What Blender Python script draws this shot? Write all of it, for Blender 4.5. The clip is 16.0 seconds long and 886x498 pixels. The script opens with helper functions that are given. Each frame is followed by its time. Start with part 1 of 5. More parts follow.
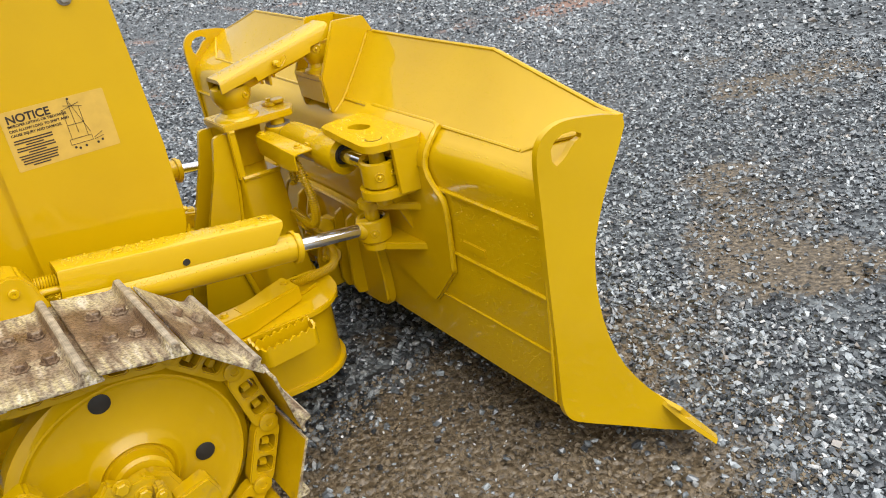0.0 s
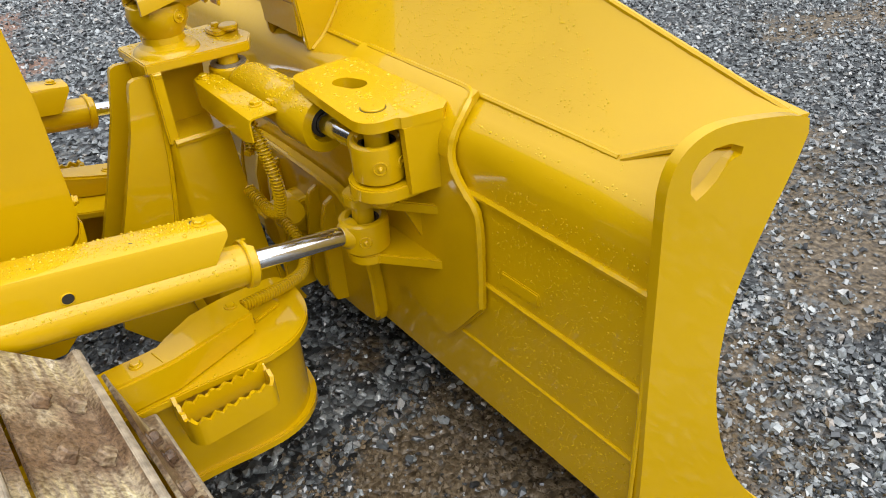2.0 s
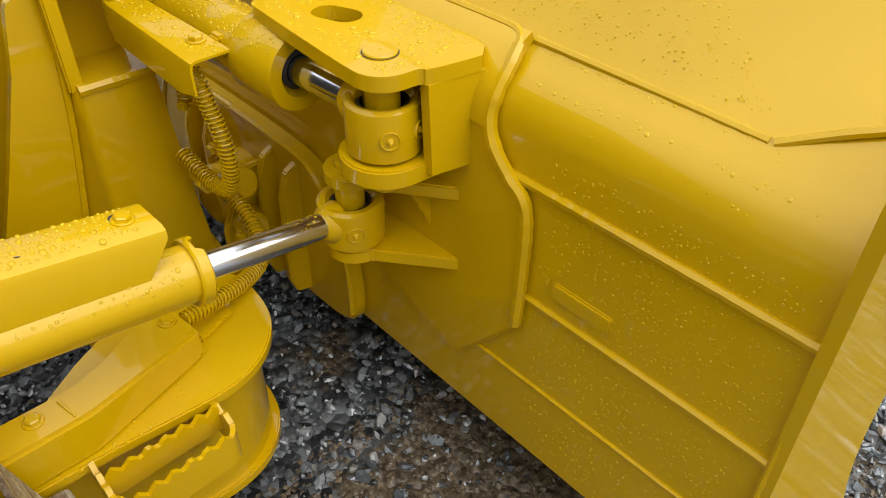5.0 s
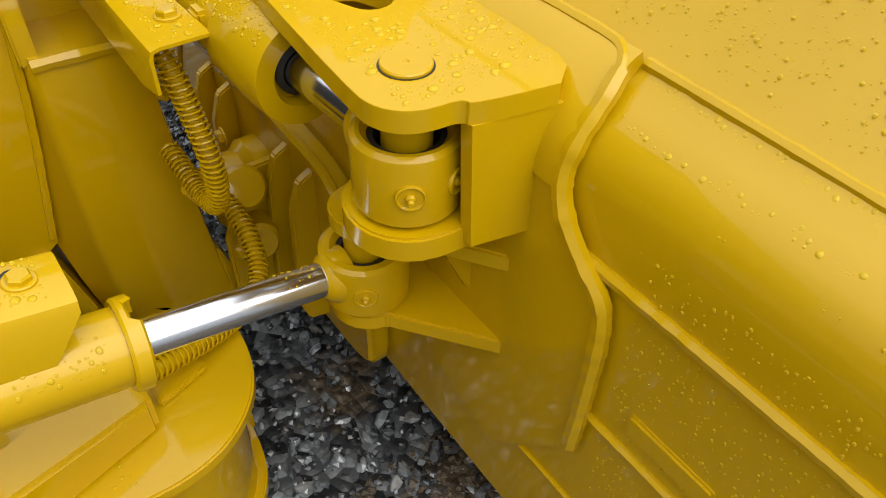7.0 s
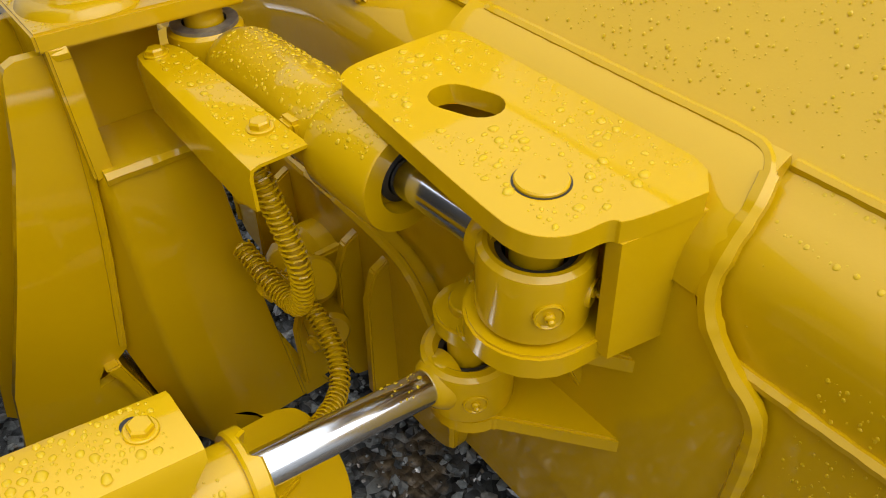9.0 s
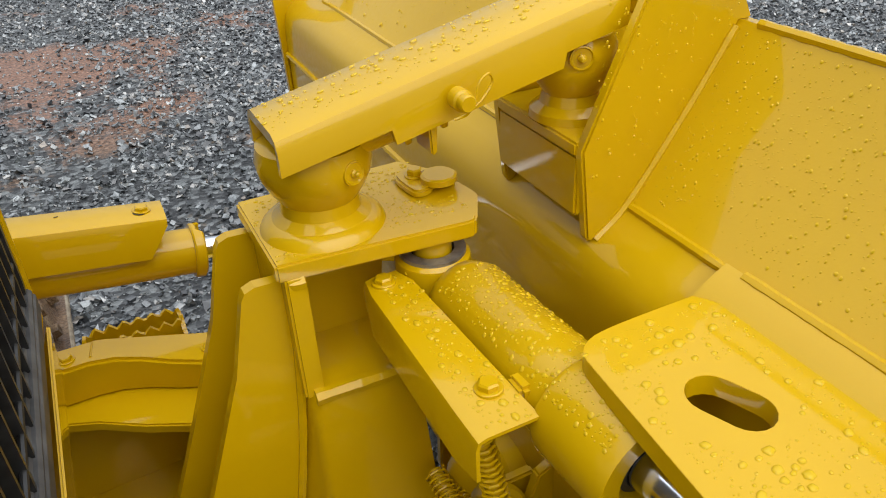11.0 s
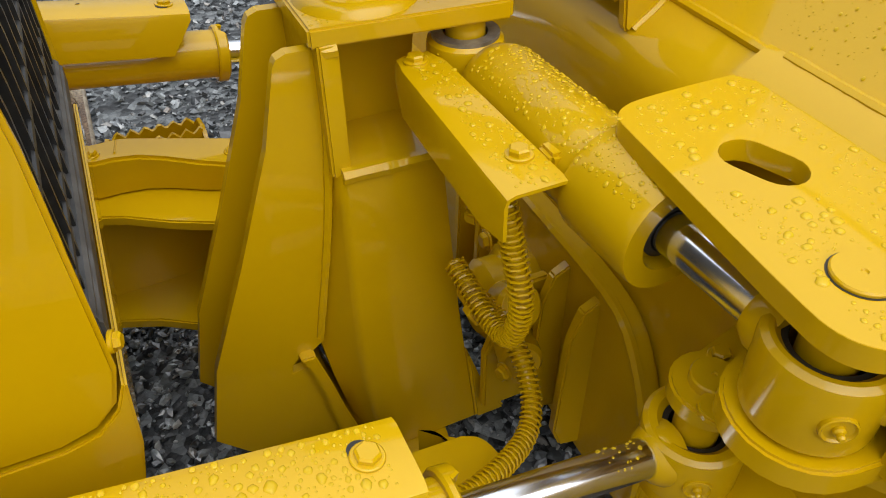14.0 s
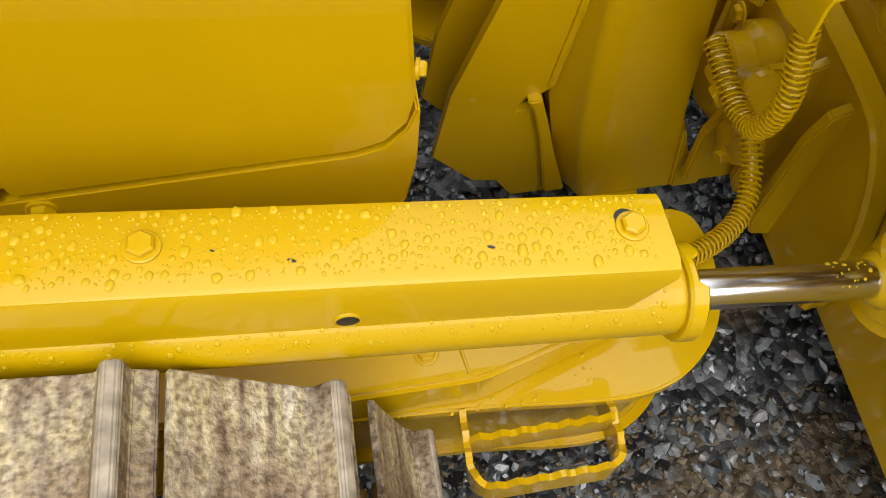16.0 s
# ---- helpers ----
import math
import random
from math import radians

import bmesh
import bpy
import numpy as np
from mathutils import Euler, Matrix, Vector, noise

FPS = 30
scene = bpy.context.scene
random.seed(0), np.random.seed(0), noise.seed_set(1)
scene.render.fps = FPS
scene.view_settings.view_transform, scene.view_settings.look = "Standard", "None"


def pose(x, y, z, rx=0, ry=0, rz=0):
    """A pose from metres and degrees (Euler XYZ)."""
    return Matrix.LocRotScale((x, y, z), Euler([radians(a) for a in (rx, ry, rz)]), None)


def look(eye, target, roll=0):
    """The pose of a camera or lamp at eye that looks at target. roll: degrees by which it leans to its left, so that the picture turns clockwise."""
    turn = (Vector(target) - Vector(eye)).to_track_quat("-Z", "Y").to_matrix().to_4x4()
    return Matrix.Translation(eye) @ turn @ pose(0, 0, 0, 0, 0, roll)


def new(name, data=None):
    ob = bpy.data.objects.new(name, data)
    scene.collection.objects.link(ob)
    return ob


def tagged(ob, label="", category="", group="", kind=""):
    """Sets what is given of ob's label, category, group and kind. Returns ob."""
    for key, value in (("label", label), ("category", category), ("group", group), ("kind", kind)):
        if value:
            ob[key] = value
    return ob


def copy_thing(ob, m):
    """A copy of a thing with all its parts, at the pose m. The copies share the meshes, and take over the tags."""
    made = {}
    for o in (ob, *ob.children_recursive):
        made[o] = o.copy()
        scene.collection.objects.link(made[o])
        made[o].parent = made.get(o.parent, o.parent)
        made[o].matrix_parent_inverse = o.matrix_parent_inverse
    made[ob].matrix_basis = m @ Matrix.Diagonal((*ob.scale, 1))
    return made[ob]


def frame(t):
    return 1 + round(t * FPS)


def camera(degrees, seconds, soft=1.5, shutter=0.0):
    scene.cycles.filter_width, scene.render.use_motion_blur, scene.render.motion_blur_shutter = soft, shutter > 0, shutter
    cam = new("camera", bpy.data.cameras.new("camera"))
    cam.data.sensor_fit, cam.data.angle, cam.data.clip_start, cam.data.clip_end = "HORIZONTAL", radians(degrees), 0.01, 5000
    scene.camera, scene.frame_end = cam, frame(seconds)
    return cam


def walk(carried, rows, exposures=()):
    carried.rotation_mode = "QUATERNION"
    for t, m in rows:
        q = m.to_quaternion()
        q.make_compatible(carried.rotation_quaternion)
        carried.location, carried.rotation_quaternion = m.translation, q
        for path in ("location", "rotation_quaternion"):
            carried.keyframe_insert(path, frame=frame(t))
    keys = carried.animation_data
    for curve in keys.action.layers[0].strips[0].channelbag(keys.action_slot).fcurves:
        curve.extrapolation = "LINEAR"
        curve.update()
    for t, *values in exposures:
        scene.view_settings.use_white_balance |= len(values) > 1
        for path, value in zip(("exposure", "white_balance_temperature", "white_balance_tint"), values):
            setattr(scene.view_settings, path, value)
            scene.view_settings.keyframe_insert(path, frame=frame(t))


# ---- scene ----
cam = camera(60.8, 16.0, 1.0)
PATH = [
    (0, (0.734, -2.343, 1.533), (1.744, -0.87, 0.632), -8.2),
    (0.5, (0.797, -2.194, 1.495), (1.82, -0.762, 0.545), -7.2),
    (1, (0.849, -1.926, 1.471), (1.937, -0.611, 0.428), -4.8),
    (1.5, (0.936, -1.77, 1.432), (1.967, -0.464, 0.322), -4.9),
    (2, (1.099, -1.652, 1.417), (2.087, -0.318, 0.301), -4.1),
    (2.5, (1.17, -1.622, 1.426), (2.174, -0.322, 0.284), -3.3),
    (3, (1.166, -1.585, 1.417), (2.178, -0.348, 0.214), -2.5),
    (3.2, (1.166, -1.566, 1.403), (2.156, -0.35, 0.161), -2.4),
    (5.3, (1.239, -1.181, 1.237), (2.331, -0.104, -0.047), 1.3),
    (5.5, (1.284, -1.151, 1.213), (2.347, -0.066, -0.088), 2.2),
    (6, (1.403, -1.114, 1.210), (2.368, 0.057, -0.092), 1.8),
    (6.5, (1.447, -1.081, 1.194), (2.363, 0.097, -0.138), 1.6),
    (7, (1.467, -1.004, 1.189), (2.363, 0.138, -0.187), 2.0),
    (7.5, (1.426, -0.902, 1.227), (2.335, 0.247, -0.135), 1.4),
    (8, (1.421, -0.876, 1.221), (2.376, 0.288, -0.095), 0.2),
    (8.2, (1.426, -0.878, 1.220), (2.379, 0.286, -0.098), -0.5),
    (10.3, (1.407, -0.785, 1.255), (2.29, 0.551, 0.056), -1.7),
    (10.5, (1.406, -0.76, 1.271), (2.253, 0.645, 0.127), -2.0),
    (11, (1.421, -0.714, 1.308), (2.151, 0.827, 0.262), -3.1),
    (11.5, (1.431, -0.701, 1.311), (2.116, 0.885, 0.304), -3.2),
    (12, (1.432, -0.7, 1.312), (2.094, 0.916, 0.337), -3.7),
    (12.5, (1.431, -0.698, 1.312), (2.102, 0.917, 0.342), -3.6),
    (13, (1.43, -0.697, 1.311), (2.11, 0.902, 0.320), -3.3),
    (13.5, (1.409, -0.719, 1.289), (2.085, 0.821, 0.206), -2.4),
    (14, (1.37, -0.763, 1.218), (1.99, 0.623, -0.083), -0.9),
    (14.5, (1.333, -0.77, 1.186), (1.863, 0.446, -0.311), 1.2),
    (15, (1.287, -0.76, 1.201), (1.696, 0.301, -0.444), 4.3),
    (15.5, (1.272, -0.741, 1.243), (1.539, 0.226, -0.488), 3.3),
    (16, (1.249, -0.725, 1.269), (1.376, 0.233, -0.482), -1.5),
]
walk(cam, [(t, look(eye, target, roll)) for t, eye, target, roll in PATH], [(0.0, 0.74), (3.2, 0.60), (5.3, 0.49), (10.3, 0.36), (13.5, 0.33), (16.0, 0.49)])

# ---- sky and light: overcast, wet yard ----
world = bpy.data.worlds.new("overcast_sky")
scene.world = world
world.use_nodes = True
wn, wl = world.node_tree.nodes, world.node_tree.links
sky = wn.new("ShaderNodeTexSky")
sky.sky_type, sky.sun_disc = "NISHITA", False
sky.sun_elevation, sky.sun_rotation = radians(50), radians(185)
sky.air_density, sky.dust_density, sky.ozone_density = 1.0, 6.0, 1.0
wco = wn.new("ShaderNodeTexCoord")
wsep = wn.new("ShaderNodeSeparateXYZ")
wl.new(wco.outputs["Generated"], wsep.inputs[0])
cloud = wn.new("ShaderNodeValToRGB")
cloud.color_ramp.elements[0].position, cloud.color_ramp.elements[0].color = 0.0, (2.0, 2.06, 2.16, 1)
mid = cloud.color_ramp.elements.new(0.5)
mid.color = (3.9, 4.0, 4.15, 1)
cloud.color_ramp.elements[2].position, cloud.color_ramp.elements[2].color = 1.0, (12.6, 12.9, 13.4, 1)
wl.new(wsep.outputs["Z"], cloud.inputs[0])
wmix = wn.new("ShaderNodeMix")
wmix.data_type = "RGBA"
wmix.inputs[0].default_value = 0.86
wl.new(sky.outputs[0], wmix.inputs[6])
wl.new(cloud.outputs[0], wmix.inputs[7])
wl.new(wmix.outputs[2], wn["Background"].inputs[0])
wn["Background"].inputs[1].default_value = 0.15
sun = new("sun", bpy.data.lights.new("sun", "SUN"))
sun.data.energy, sun.data.angle, sun.data.color = 1.35, radians(65), (1.0, 0.985, 0.96)
sun.matrix_world = look((2.5, -4.6, 5.8), (1.5, 0.0, 0.5))


# ---- materials ----
def material(name):
    m = bpy.data.materials.new(name)
    m.use_nodes = True
    n, l = m.node_tree.nodes, m.node_tree.links
    return m, n, l, n["Principled BSDF"]


def add(n, kind, **values):
    node = n.new(kind)
    for k, v in values.items():
        node.inputs[k].default_value = v
    return node


def ramp(n, l, source, stops):
    r = n.new("ShaderNodeValToRGB")
    e = r.color_ramp.elements
    while len(e) < len(stops):
        e.new(0.5)
    for el, (p, c) in zip(e, stops):
        el.position, el.color = p, c if len(c) == 4 else (*c, 1)
    l.new(source, r.inputs[0])
    return r


def coords(n):
    return n.new("ShaderNodeTexCoord").outputs["Object"]


def yellow_paint(name, rough=0.34, tone=1.0, dirt=0.0):
    m, n, l, b = material(name)
    c = coords(n)
    big = add(n, "ShaderNodeTexNoise", Scale=3.0, Detail=4.0)
    fine = add(n, "ShaderNodeTexNoise", Scale=90.0, Detail=3.0)
    peel = add(n, "ShaderNodeTexNoise", Scale=420.0, Detail=2.0)
    for t in (big, fine, peel):
        l.new(c, t.inputs["Vector"])
    col = ramp(n, l, big.outputs[0], [(0.25, (0.508 * tone, 0.308 * tone, 0.0005 * tone)), (0.75, (0.578 * tone, 0.357 * tone, 0.0008 * tone))])
    out = col.outputs[0]
    if dirt:
        grime = add(n, "ShaderNodeTexNoise", Scale=14.0, Detail=8.0, Roughness=0.65)
        l.new(c, grime.inputs["Vector"])
        f = ramp(n, l, grime.outputs[0], [(0.56, (0, 0, 0)), (0.72, (dirt, dirt, dirt))])
        mx = n.new("ShaderNodeMix")
        mx.data_type = "RGBA"
        l.new(f.outputs[0], mx.inputs[0])
        l.new(out, mx.inputs[6])
        mx.inputs[7].default_value = (0.16, 0.10, 0.055, 1)
        out = mx.outputs[2]
    l.new(out, b.inputs["Base Color"])
    r = ramp(n, l, fine.outputs[0], [(0.3, (rough - 0.06,) * 3), (0.7, (rough + 0.08,) * 3)])
    l.new(r.outputs[0], b.inputs["Roughness"])
    b.inputs["Specular IOR Level"].default_value = 0.10
    b.inputs["Coat Weight"].default_value = 1.0
    b.inputs["Coat IOR"].default_value = 1.39
    b.inputs["Coat Roughness"].default_value = 0.05
    bump = add(n, "ShaderNodeBump", Strength=0.06, Distance=0.001)
    l.new(peel.outputs[0], bump.inputs["Height"])
    bump2 = add(n, "ShaderNodeBump", Strength=0.10, Distance=0.004)
    l.new(big.outputs[0], bump2.inputs["Height"])
    l.new(bump.outputs[0], bump2.inputs["Normal"])
    l.new(bump2.outputs[0], b.inputs["Normal"])
    return m


PAINT = yellow_paint("yellow_paint")
# worn muddy paint; on hose cores its darker tone is painted shade
PAINT_WORN_SHADE = yellow_paint("yellow_paint_muddy_and_shade", 0.42, 0.92, 0.5)


def plain(name, color, rough, metal=0.0, scale=40.0, vary=0.25, bump=0.1):
    m, n, l, b = material(name)
    t = add(n, "ShaderNodeTexNoise", Scale=scale, Detail=6.0)
    l.new(coords(n), t.inputs["Vector"])
    lo, hi = [x * (1 - vary) for x in color], [min(1, x * (1 + vary)) for x in color]
    l.new(ramp(n, l, t.outputs[0], [(0.3, lo), (0.7, hi)]).outputs[0], b.inputs["Base Color"])
    b.inputs["Roughness"].default_value, b.inputs["Metallic"].default_value = rough, metal
    if bump:
        k = add(n, "ShaderNodeBump", Strength=bump, Distance=0.002)
        l.new(t.outputs[0], k.inputs["Height"])
        l.new(k.outputs[0], b.inputs["Normal"])
    return m


CHROME = plain("chrome", (0.80, 0.84, 0.90), 0.16, 1.0, 8.0, 0.05, 0.0)
BLACK = plain("black_enamel", (0.018, 0.018, 0.018), 0.35, 0.0, 60.0, 0.4, 0.15)
# near-black for seals and radiator core; also painted shade in holes and gaps
SEAL_SHADE = plain("dark_seal_and_hole_shade", (0.02, 0.018, 0.015), 0.5)
STEEL = plain("bare_steel", (0.32, 0.31, 0.29), 0.45, 0.8, 80.0, 0.3)
DECAL = plain("faded_decal_film", (0.58, 0.37, 0.065), 0.35, 0.0, 30.0, 0.08, 0.0)
INK = plain("black_ink", (0.03, 0.02, 0.012), 0.5, 0.0, 60.0, 0.2, 0.0)


def shoe_steel():
    m, n, l, b = material("muddy_track_steel")
    c = coords(n)
    a = add(n, "ShaderNodeTexNoise", Scale=8.0, Detail=12.0, Roughness=0.66)
    far = n.new("ShaderNodeVectorMath")
    far.operation = "ADD"
    l.new(c, far.inputs[0])
    l.new(n.new("ShaderNodeObjectInfo").outputs["Random"], far.inputs[1])
    c = far.outputs[0]
    g = add(n, "ShaderNodeTexNoise", Scale=160.0, Detail=5.0)
    stretch = add(n, "ShaderNodeMapping", Scale=(60.0, 9.0, 30.0))
    s = add(n, "ShaderNodeTexNoise", Scale=1.0, Detail=6.0)
    l.new(c, stretch.inputs[0])
    l.new(stretch.outputs[0], s.inputs["Vector"])
    for t in (a, g):
        l.new(c, t.inputs["Vector"])
    base = ramp(n, l, a.outputs[0], [(0.30, (0.080, 0.046, 0.026)), (0.42, (0.118, 0.072, 0.042)), (0.50, (0.160, 0.104, 0.062)), (0.57, (0.22, 0.160, 0.102)), (0.62, (0.30, 0.24, 0.15)), (0.68, (0.36, 0.31, 0.24)), (0.76, (0.18, 0.12, 0.075))])
    # the ends are scraped pale, with flecks of the old yellow
    place = n.new("ShaderNodeSeparateXYZ")
    l.new(coords(n), place.inputs[0])
    away = n.new("ShaderNodeMath")
    away.operation = "ABSOLUTE"
    l.new(place.outputs["Y"], away.inputs[0])
    rag = n.new("ShaderNodeMath")
    rag.operation = "MULTIPLY_ADD"
    rag.inputs[1].default_value = 0.22
    l.new(a.outputs[0], rag.inputs[0])
    l.new(away.outputs[0], rag.inputs[2])
    pale = ramp(n, l, s.outputs[0], [(0.34, (0.20, 0.145, 0.09)), (0.46, (0.34, 0.29, 0.21)), (0.55, (0.40, 0.345, 0.19)), (0.66, (0.48, 0.44, 0.36))])
    worn = n.new("ShaderNodeMix")
    worn.data_type = "RGBA"
    l.new(ramp(n, l, rag.outputs[0], [(0.20, (0, 0, 0)), (0.29, (0.85, 0.85, 0.85))]).outputs[0], worn.inputs[0])
    l.new(base.outputs[0], worn.inputs[6])
    l.new(pale.outputs[0], worn.inputs[7])
    mx = n.new("ShaderNodeMix")
    mx.data_type, mx.blend_type = "RGBA", "MULTIPLY"
    mx.inputs[0].default_value = 0.5
    l.new(worn.outputs[2], mx.inputs[6])
    l.new(ramp(n, l, s.outputs[0], [(0.32, (0.45, 0.36, 0.26)), (0.5, (0.95, 0.93, 0.90)), (0.65, (1.3, 1.27, 1.2))]).outputs[0], mx.inputs[7])
    grit = n.new("ShaderNodeMix")
    grit.data_type, grit.blend_type = "RGBA", "MULTIPLY"
    grit.inputs[0].default_value = 0.85
    l.new(mx.outputs[2], grit.inputs[6])
    l.new(ramp(n, l, g.outputs[0], [(0.36, (0.45, 0.38, 0.30)), (0.50, (1.0, 1.0, 1.0)), (0.66, (1.5, 1.48, 1.4))]).outputs[0], grit.inputs[7])
    l.new(grit.outputs[2], b.inputs["Base Color"])
    l.new(ramp(n, l, a.outputs[0], [(0.3, (0.25,) * 3), (0.6, (0.6,) * 3)]).outputs[0], b.inputs["Roughness"])
    k = add(n, "ShaderNodeBump", Strength=0.8, Distance=0.004)
    l.new(g.outputs[0], k.inputs["Height"])
    k2 = add(n, "ShaderNodeBump", Strength=0.5, Distance=0.006)
    l.new(a.outputs[0], k2.inputs["Height"])
    l.new(k.outputs[0], k2.inputs["Normal"])
    l.new(k2.outputs[0], b.inputs["Normal"])
    return m


SHOE = shoe_steel()


MUD = [(1.80, -0.80, 0.30, 1.15), (1.50, -0.95, 0.36, 1.1), (1.74, -1.12, 0.28, 0.9), (2.15, -1.40, 0.26, 0.7), (1.3, -1.4, 0.5, 0.7), (2.33, -1.02, 0.16, 0.6), (3.73, -0.50, 0.40, 0.5), (3.35, -0.97, 0.25, 0.4), (1.86, -0.20, 0.12, 0.6), (2.6, -0.95, 0.25, 0.55), (3.1, -0.75, 0.30, 0.4), (5.4, 0.22, 0.70, 0.45),
       (1.0, 4.65, 0.50, 0.66), (1.75, 4.40, 0.42, 0.62), (0.3, 4.45, 0.5, 0.62), (2.4, 4.75, 0.3, 0.45), (1.46, 2.84, 0.22, 0.6), (1.9, 3.3, 0.3, 0.5), (6.8, 3.75, 0.8, 0.6), (3.6, 5.6, 0.5, 0.5), (4.4, 1.6, 0.45, 0.5), (3.9, -1.5, 0.5, 0.4), (0.6, 3.2, 0.3, 0.4)]


def mud(x, y):
    """How muddy the yard is at a place, 0 to 1."""
    u, v = 0.84 * x - 0.54 * y, 0.54 * x + 0.84 * y
    bands = max(0.0, noise.noise((u * 0.35, v * 1.5, 21)) - 0.05) * 0.65 + max(0.0, noise.noise((u * 1.1, v * 4.5, 27))) * 0.35
    m = bands * min(1.0, max(0.0, math.hypot(x - 1.6, y) - 0.9)) + sum(k * math.exp(-((x - a) ** 2 + (y - b) ** 2) / r ** 2) for a, b, r, k in MUD)
    return max(0.0, min(1.0, 0.8 * rut(x, y) + m * 1.1 + 0.55 * noise.noise((x * 2.1, y * 2.1, 5)) + 0.28 * noise.noise((x * 7, y * 7, 8)) - 0.12))


RUTS = [((2.03, -1.09), (1.92, -1.42), 0.030), ((2.16, -1.30), (2.06, -1.52), 0.026), ((2.02, -1.27), (1.95, -1.50), 0.020), ((1.42, -0.80), (1.28, -1.10), 0.030), ((1.55, -0.95), (1.40, -1.25), 0.030)]


def rut(x, y):
    """How deep in a scraped groove a place lies, 0 to 1."""
    deep = 0.0
    for (ax, ay), (bx, by), w in RUTS:
        dx, dy = bx - ax, by - ay
        k = max(0.0, min(1.0, ((x - ax) * dx + (y - ay) * dy) / (dx * dx + dy * dy)))
        d = math.hypot(x - ax - k * dx, y - ay - k * dy)
        deep = max(deep, math.exp(-(d / w) ** 2))
    return deep


def yard(x, y):
    """The height of the ground."""
    far = max(0.0, min(1.0, (math.hypot(x - 1.5, y) - 0.2) / 2))
    return -0.012 + 0.018 * noise.noise((x * 1.3, y * 1.3, 0)) + 0.010 * noise.noise((x * 4, y * 4, 3)) + 0.05 * far * noise.noise((x * 0.25, y * 0.25, 9)) - 0.018 * rut(x, y)


def mud_mask(n, l, c):
    at = n.new("ShaderNodeAttribute")
    at.attribute_name = "mud"
    t = add(n, "ShaderNodeTexNoise", Scale=26.0, Detail=6.0, Roughness=0.7)
    l.new(c, t.inputs["Vector"])
    s = n.new("ShaderNodeMath")
    s.operation = "ADD"
    l.new(at.outputs["Fac"], s.inputs[0])
    l.new(t.outputs[0], s.inputs[1])
    return ramp(n, l, s.outputs[0], [(0.76, (0, 0, 0)), (1.08, (1, 1, 1))]).outputs[0]


def gravel_ground():
    m, n, l, b = material("wet_gravel")
    c = coords(n)
    v = add(n, "ShaderNodeTexVoronoi", Scale=38.0)
    v2 = add(n, "ShaderNodeTexVoronoi", Scale=85.0)
    f = add(n, "ShaderNodeTexNoise", Scale=60.0, Detail=8.0)
    for t in (v, v2, f):
        l.new(c, t.inputs["Vector"])
    grey = ramp(n, l, v.outputs["Color"], [(0.1, (0.006, 0.007, 0.008)), (0.5, (0.030, 0.034, 0.037)), (0.85, (0.16, 0.175, 0.18))])
    brown = ramp(n, l, f.outputs[0], [(0.3, (0.016, 0.011, 0.006)), (0.50, (0.095, 0.070, 0.041)), (0.75, (0.22, 0.172, 0.112))])
    mx = n.new("ShaderNodeMix")
    mx.data_type = "RGBA"
    at = n.new("ShaderNodeAttribute")
    at.attribute_name = "clay"
    red = ramp(n, l, f.outputs[0], [(0.3, (0.075, 0.036, 0.022)), (0.52, (0.20, 0.105, 0.068)), (0.75, (0.34, 0.20, 0.14))])
    soil = n.new("ShaderNodeMix")
    soil.data_type = "RGBA"
    l.new(at.outputs["Fac"], soil.inputs[0])
    l.new(brown.outputs[0], soil.inputs[6])
    l.new(red.outputs[0], soil.inputs[7])
    l.new(mud_mask(n, l, c), mx.inputs[0])
    l.new(grey.outputs[0], mx.inputs[6])
    l.new(soil.outputs[2], mx.inputs[7])
    l.new(mx.outputs[2], b.inputs["Base Color"])
    b.inputs["Roughness"].default_value = 0.38
    k = add(n, "ShaderNodeBump", Strength=1.0, Distance=0.012)
    k.invert = True
    l.new(v.outputs["Distance"], k.inputs["Height"])
    k2 = add(n, "ShaderNodeBump", Strength=0.8, Distance=0.006)
    l.new(f.outputs[0], k2.inputs["Height"])
    l.new(k.outputs[0], k2.inputs["Normal"])
    l.new(k2.outputs[0], b.inputs["Normal"])
    return m


def stone_material():
    m, n, l, b = material("crushed_stone")
    isl = n.new("ShaderNodeNewGeometry").outputs["Random Per Island"]
    col = ramp(n, l, isl, [(0.0, (0.008, 0.009, 0.011)), (0.28, (0.034, 0.041, 0.047)), (0.58, (0.120, 0.137, 0.147)), (0.88, (0.30, 0.33, 0.34)), (0.945, (0.15, 0.115, 0.08)), (0.97, (0.28, 0.285, 0.28)), (1.0, (0.55, 0.55, 0.53))])
    f = add(n, "ShaderNodeTexNoise", Scale=120.0, Detail=5.0)
    l.new(coords(n), f.inputs["Vector"])
    mx = n.new("ShaderNodeMix")
    mx.data_type, mx.blend_type = "RGBA", "MULTIPLY"
    mx.inputs[0].default_value = 0.6
    l.new(col.outputs[0], mx.inputs[6])
    l.new(ramp(n, l, f.outputs[0], [(0.3, (0.5, 0.5, 0.5)), (0.7, (1.35, 1.35, 1.35))]).outputs[0], mx.inputs[7])
    l.new(mx.outputs[2], b.inputs["Base Color"])
    b.inputs["Roughness"].default_value = 0.30
    b.inputs["Specular IOR Level"].default_value = 0.8
    b.inputs["Coat Weight"].default_value = 1.0
    b.inputs["Coat IOR"].default_value = 1.5
    b.inputs["Coat Roughness"].default_value = 0.22
    return m


GROUND, STONE = gravel_ground(), stone_material()


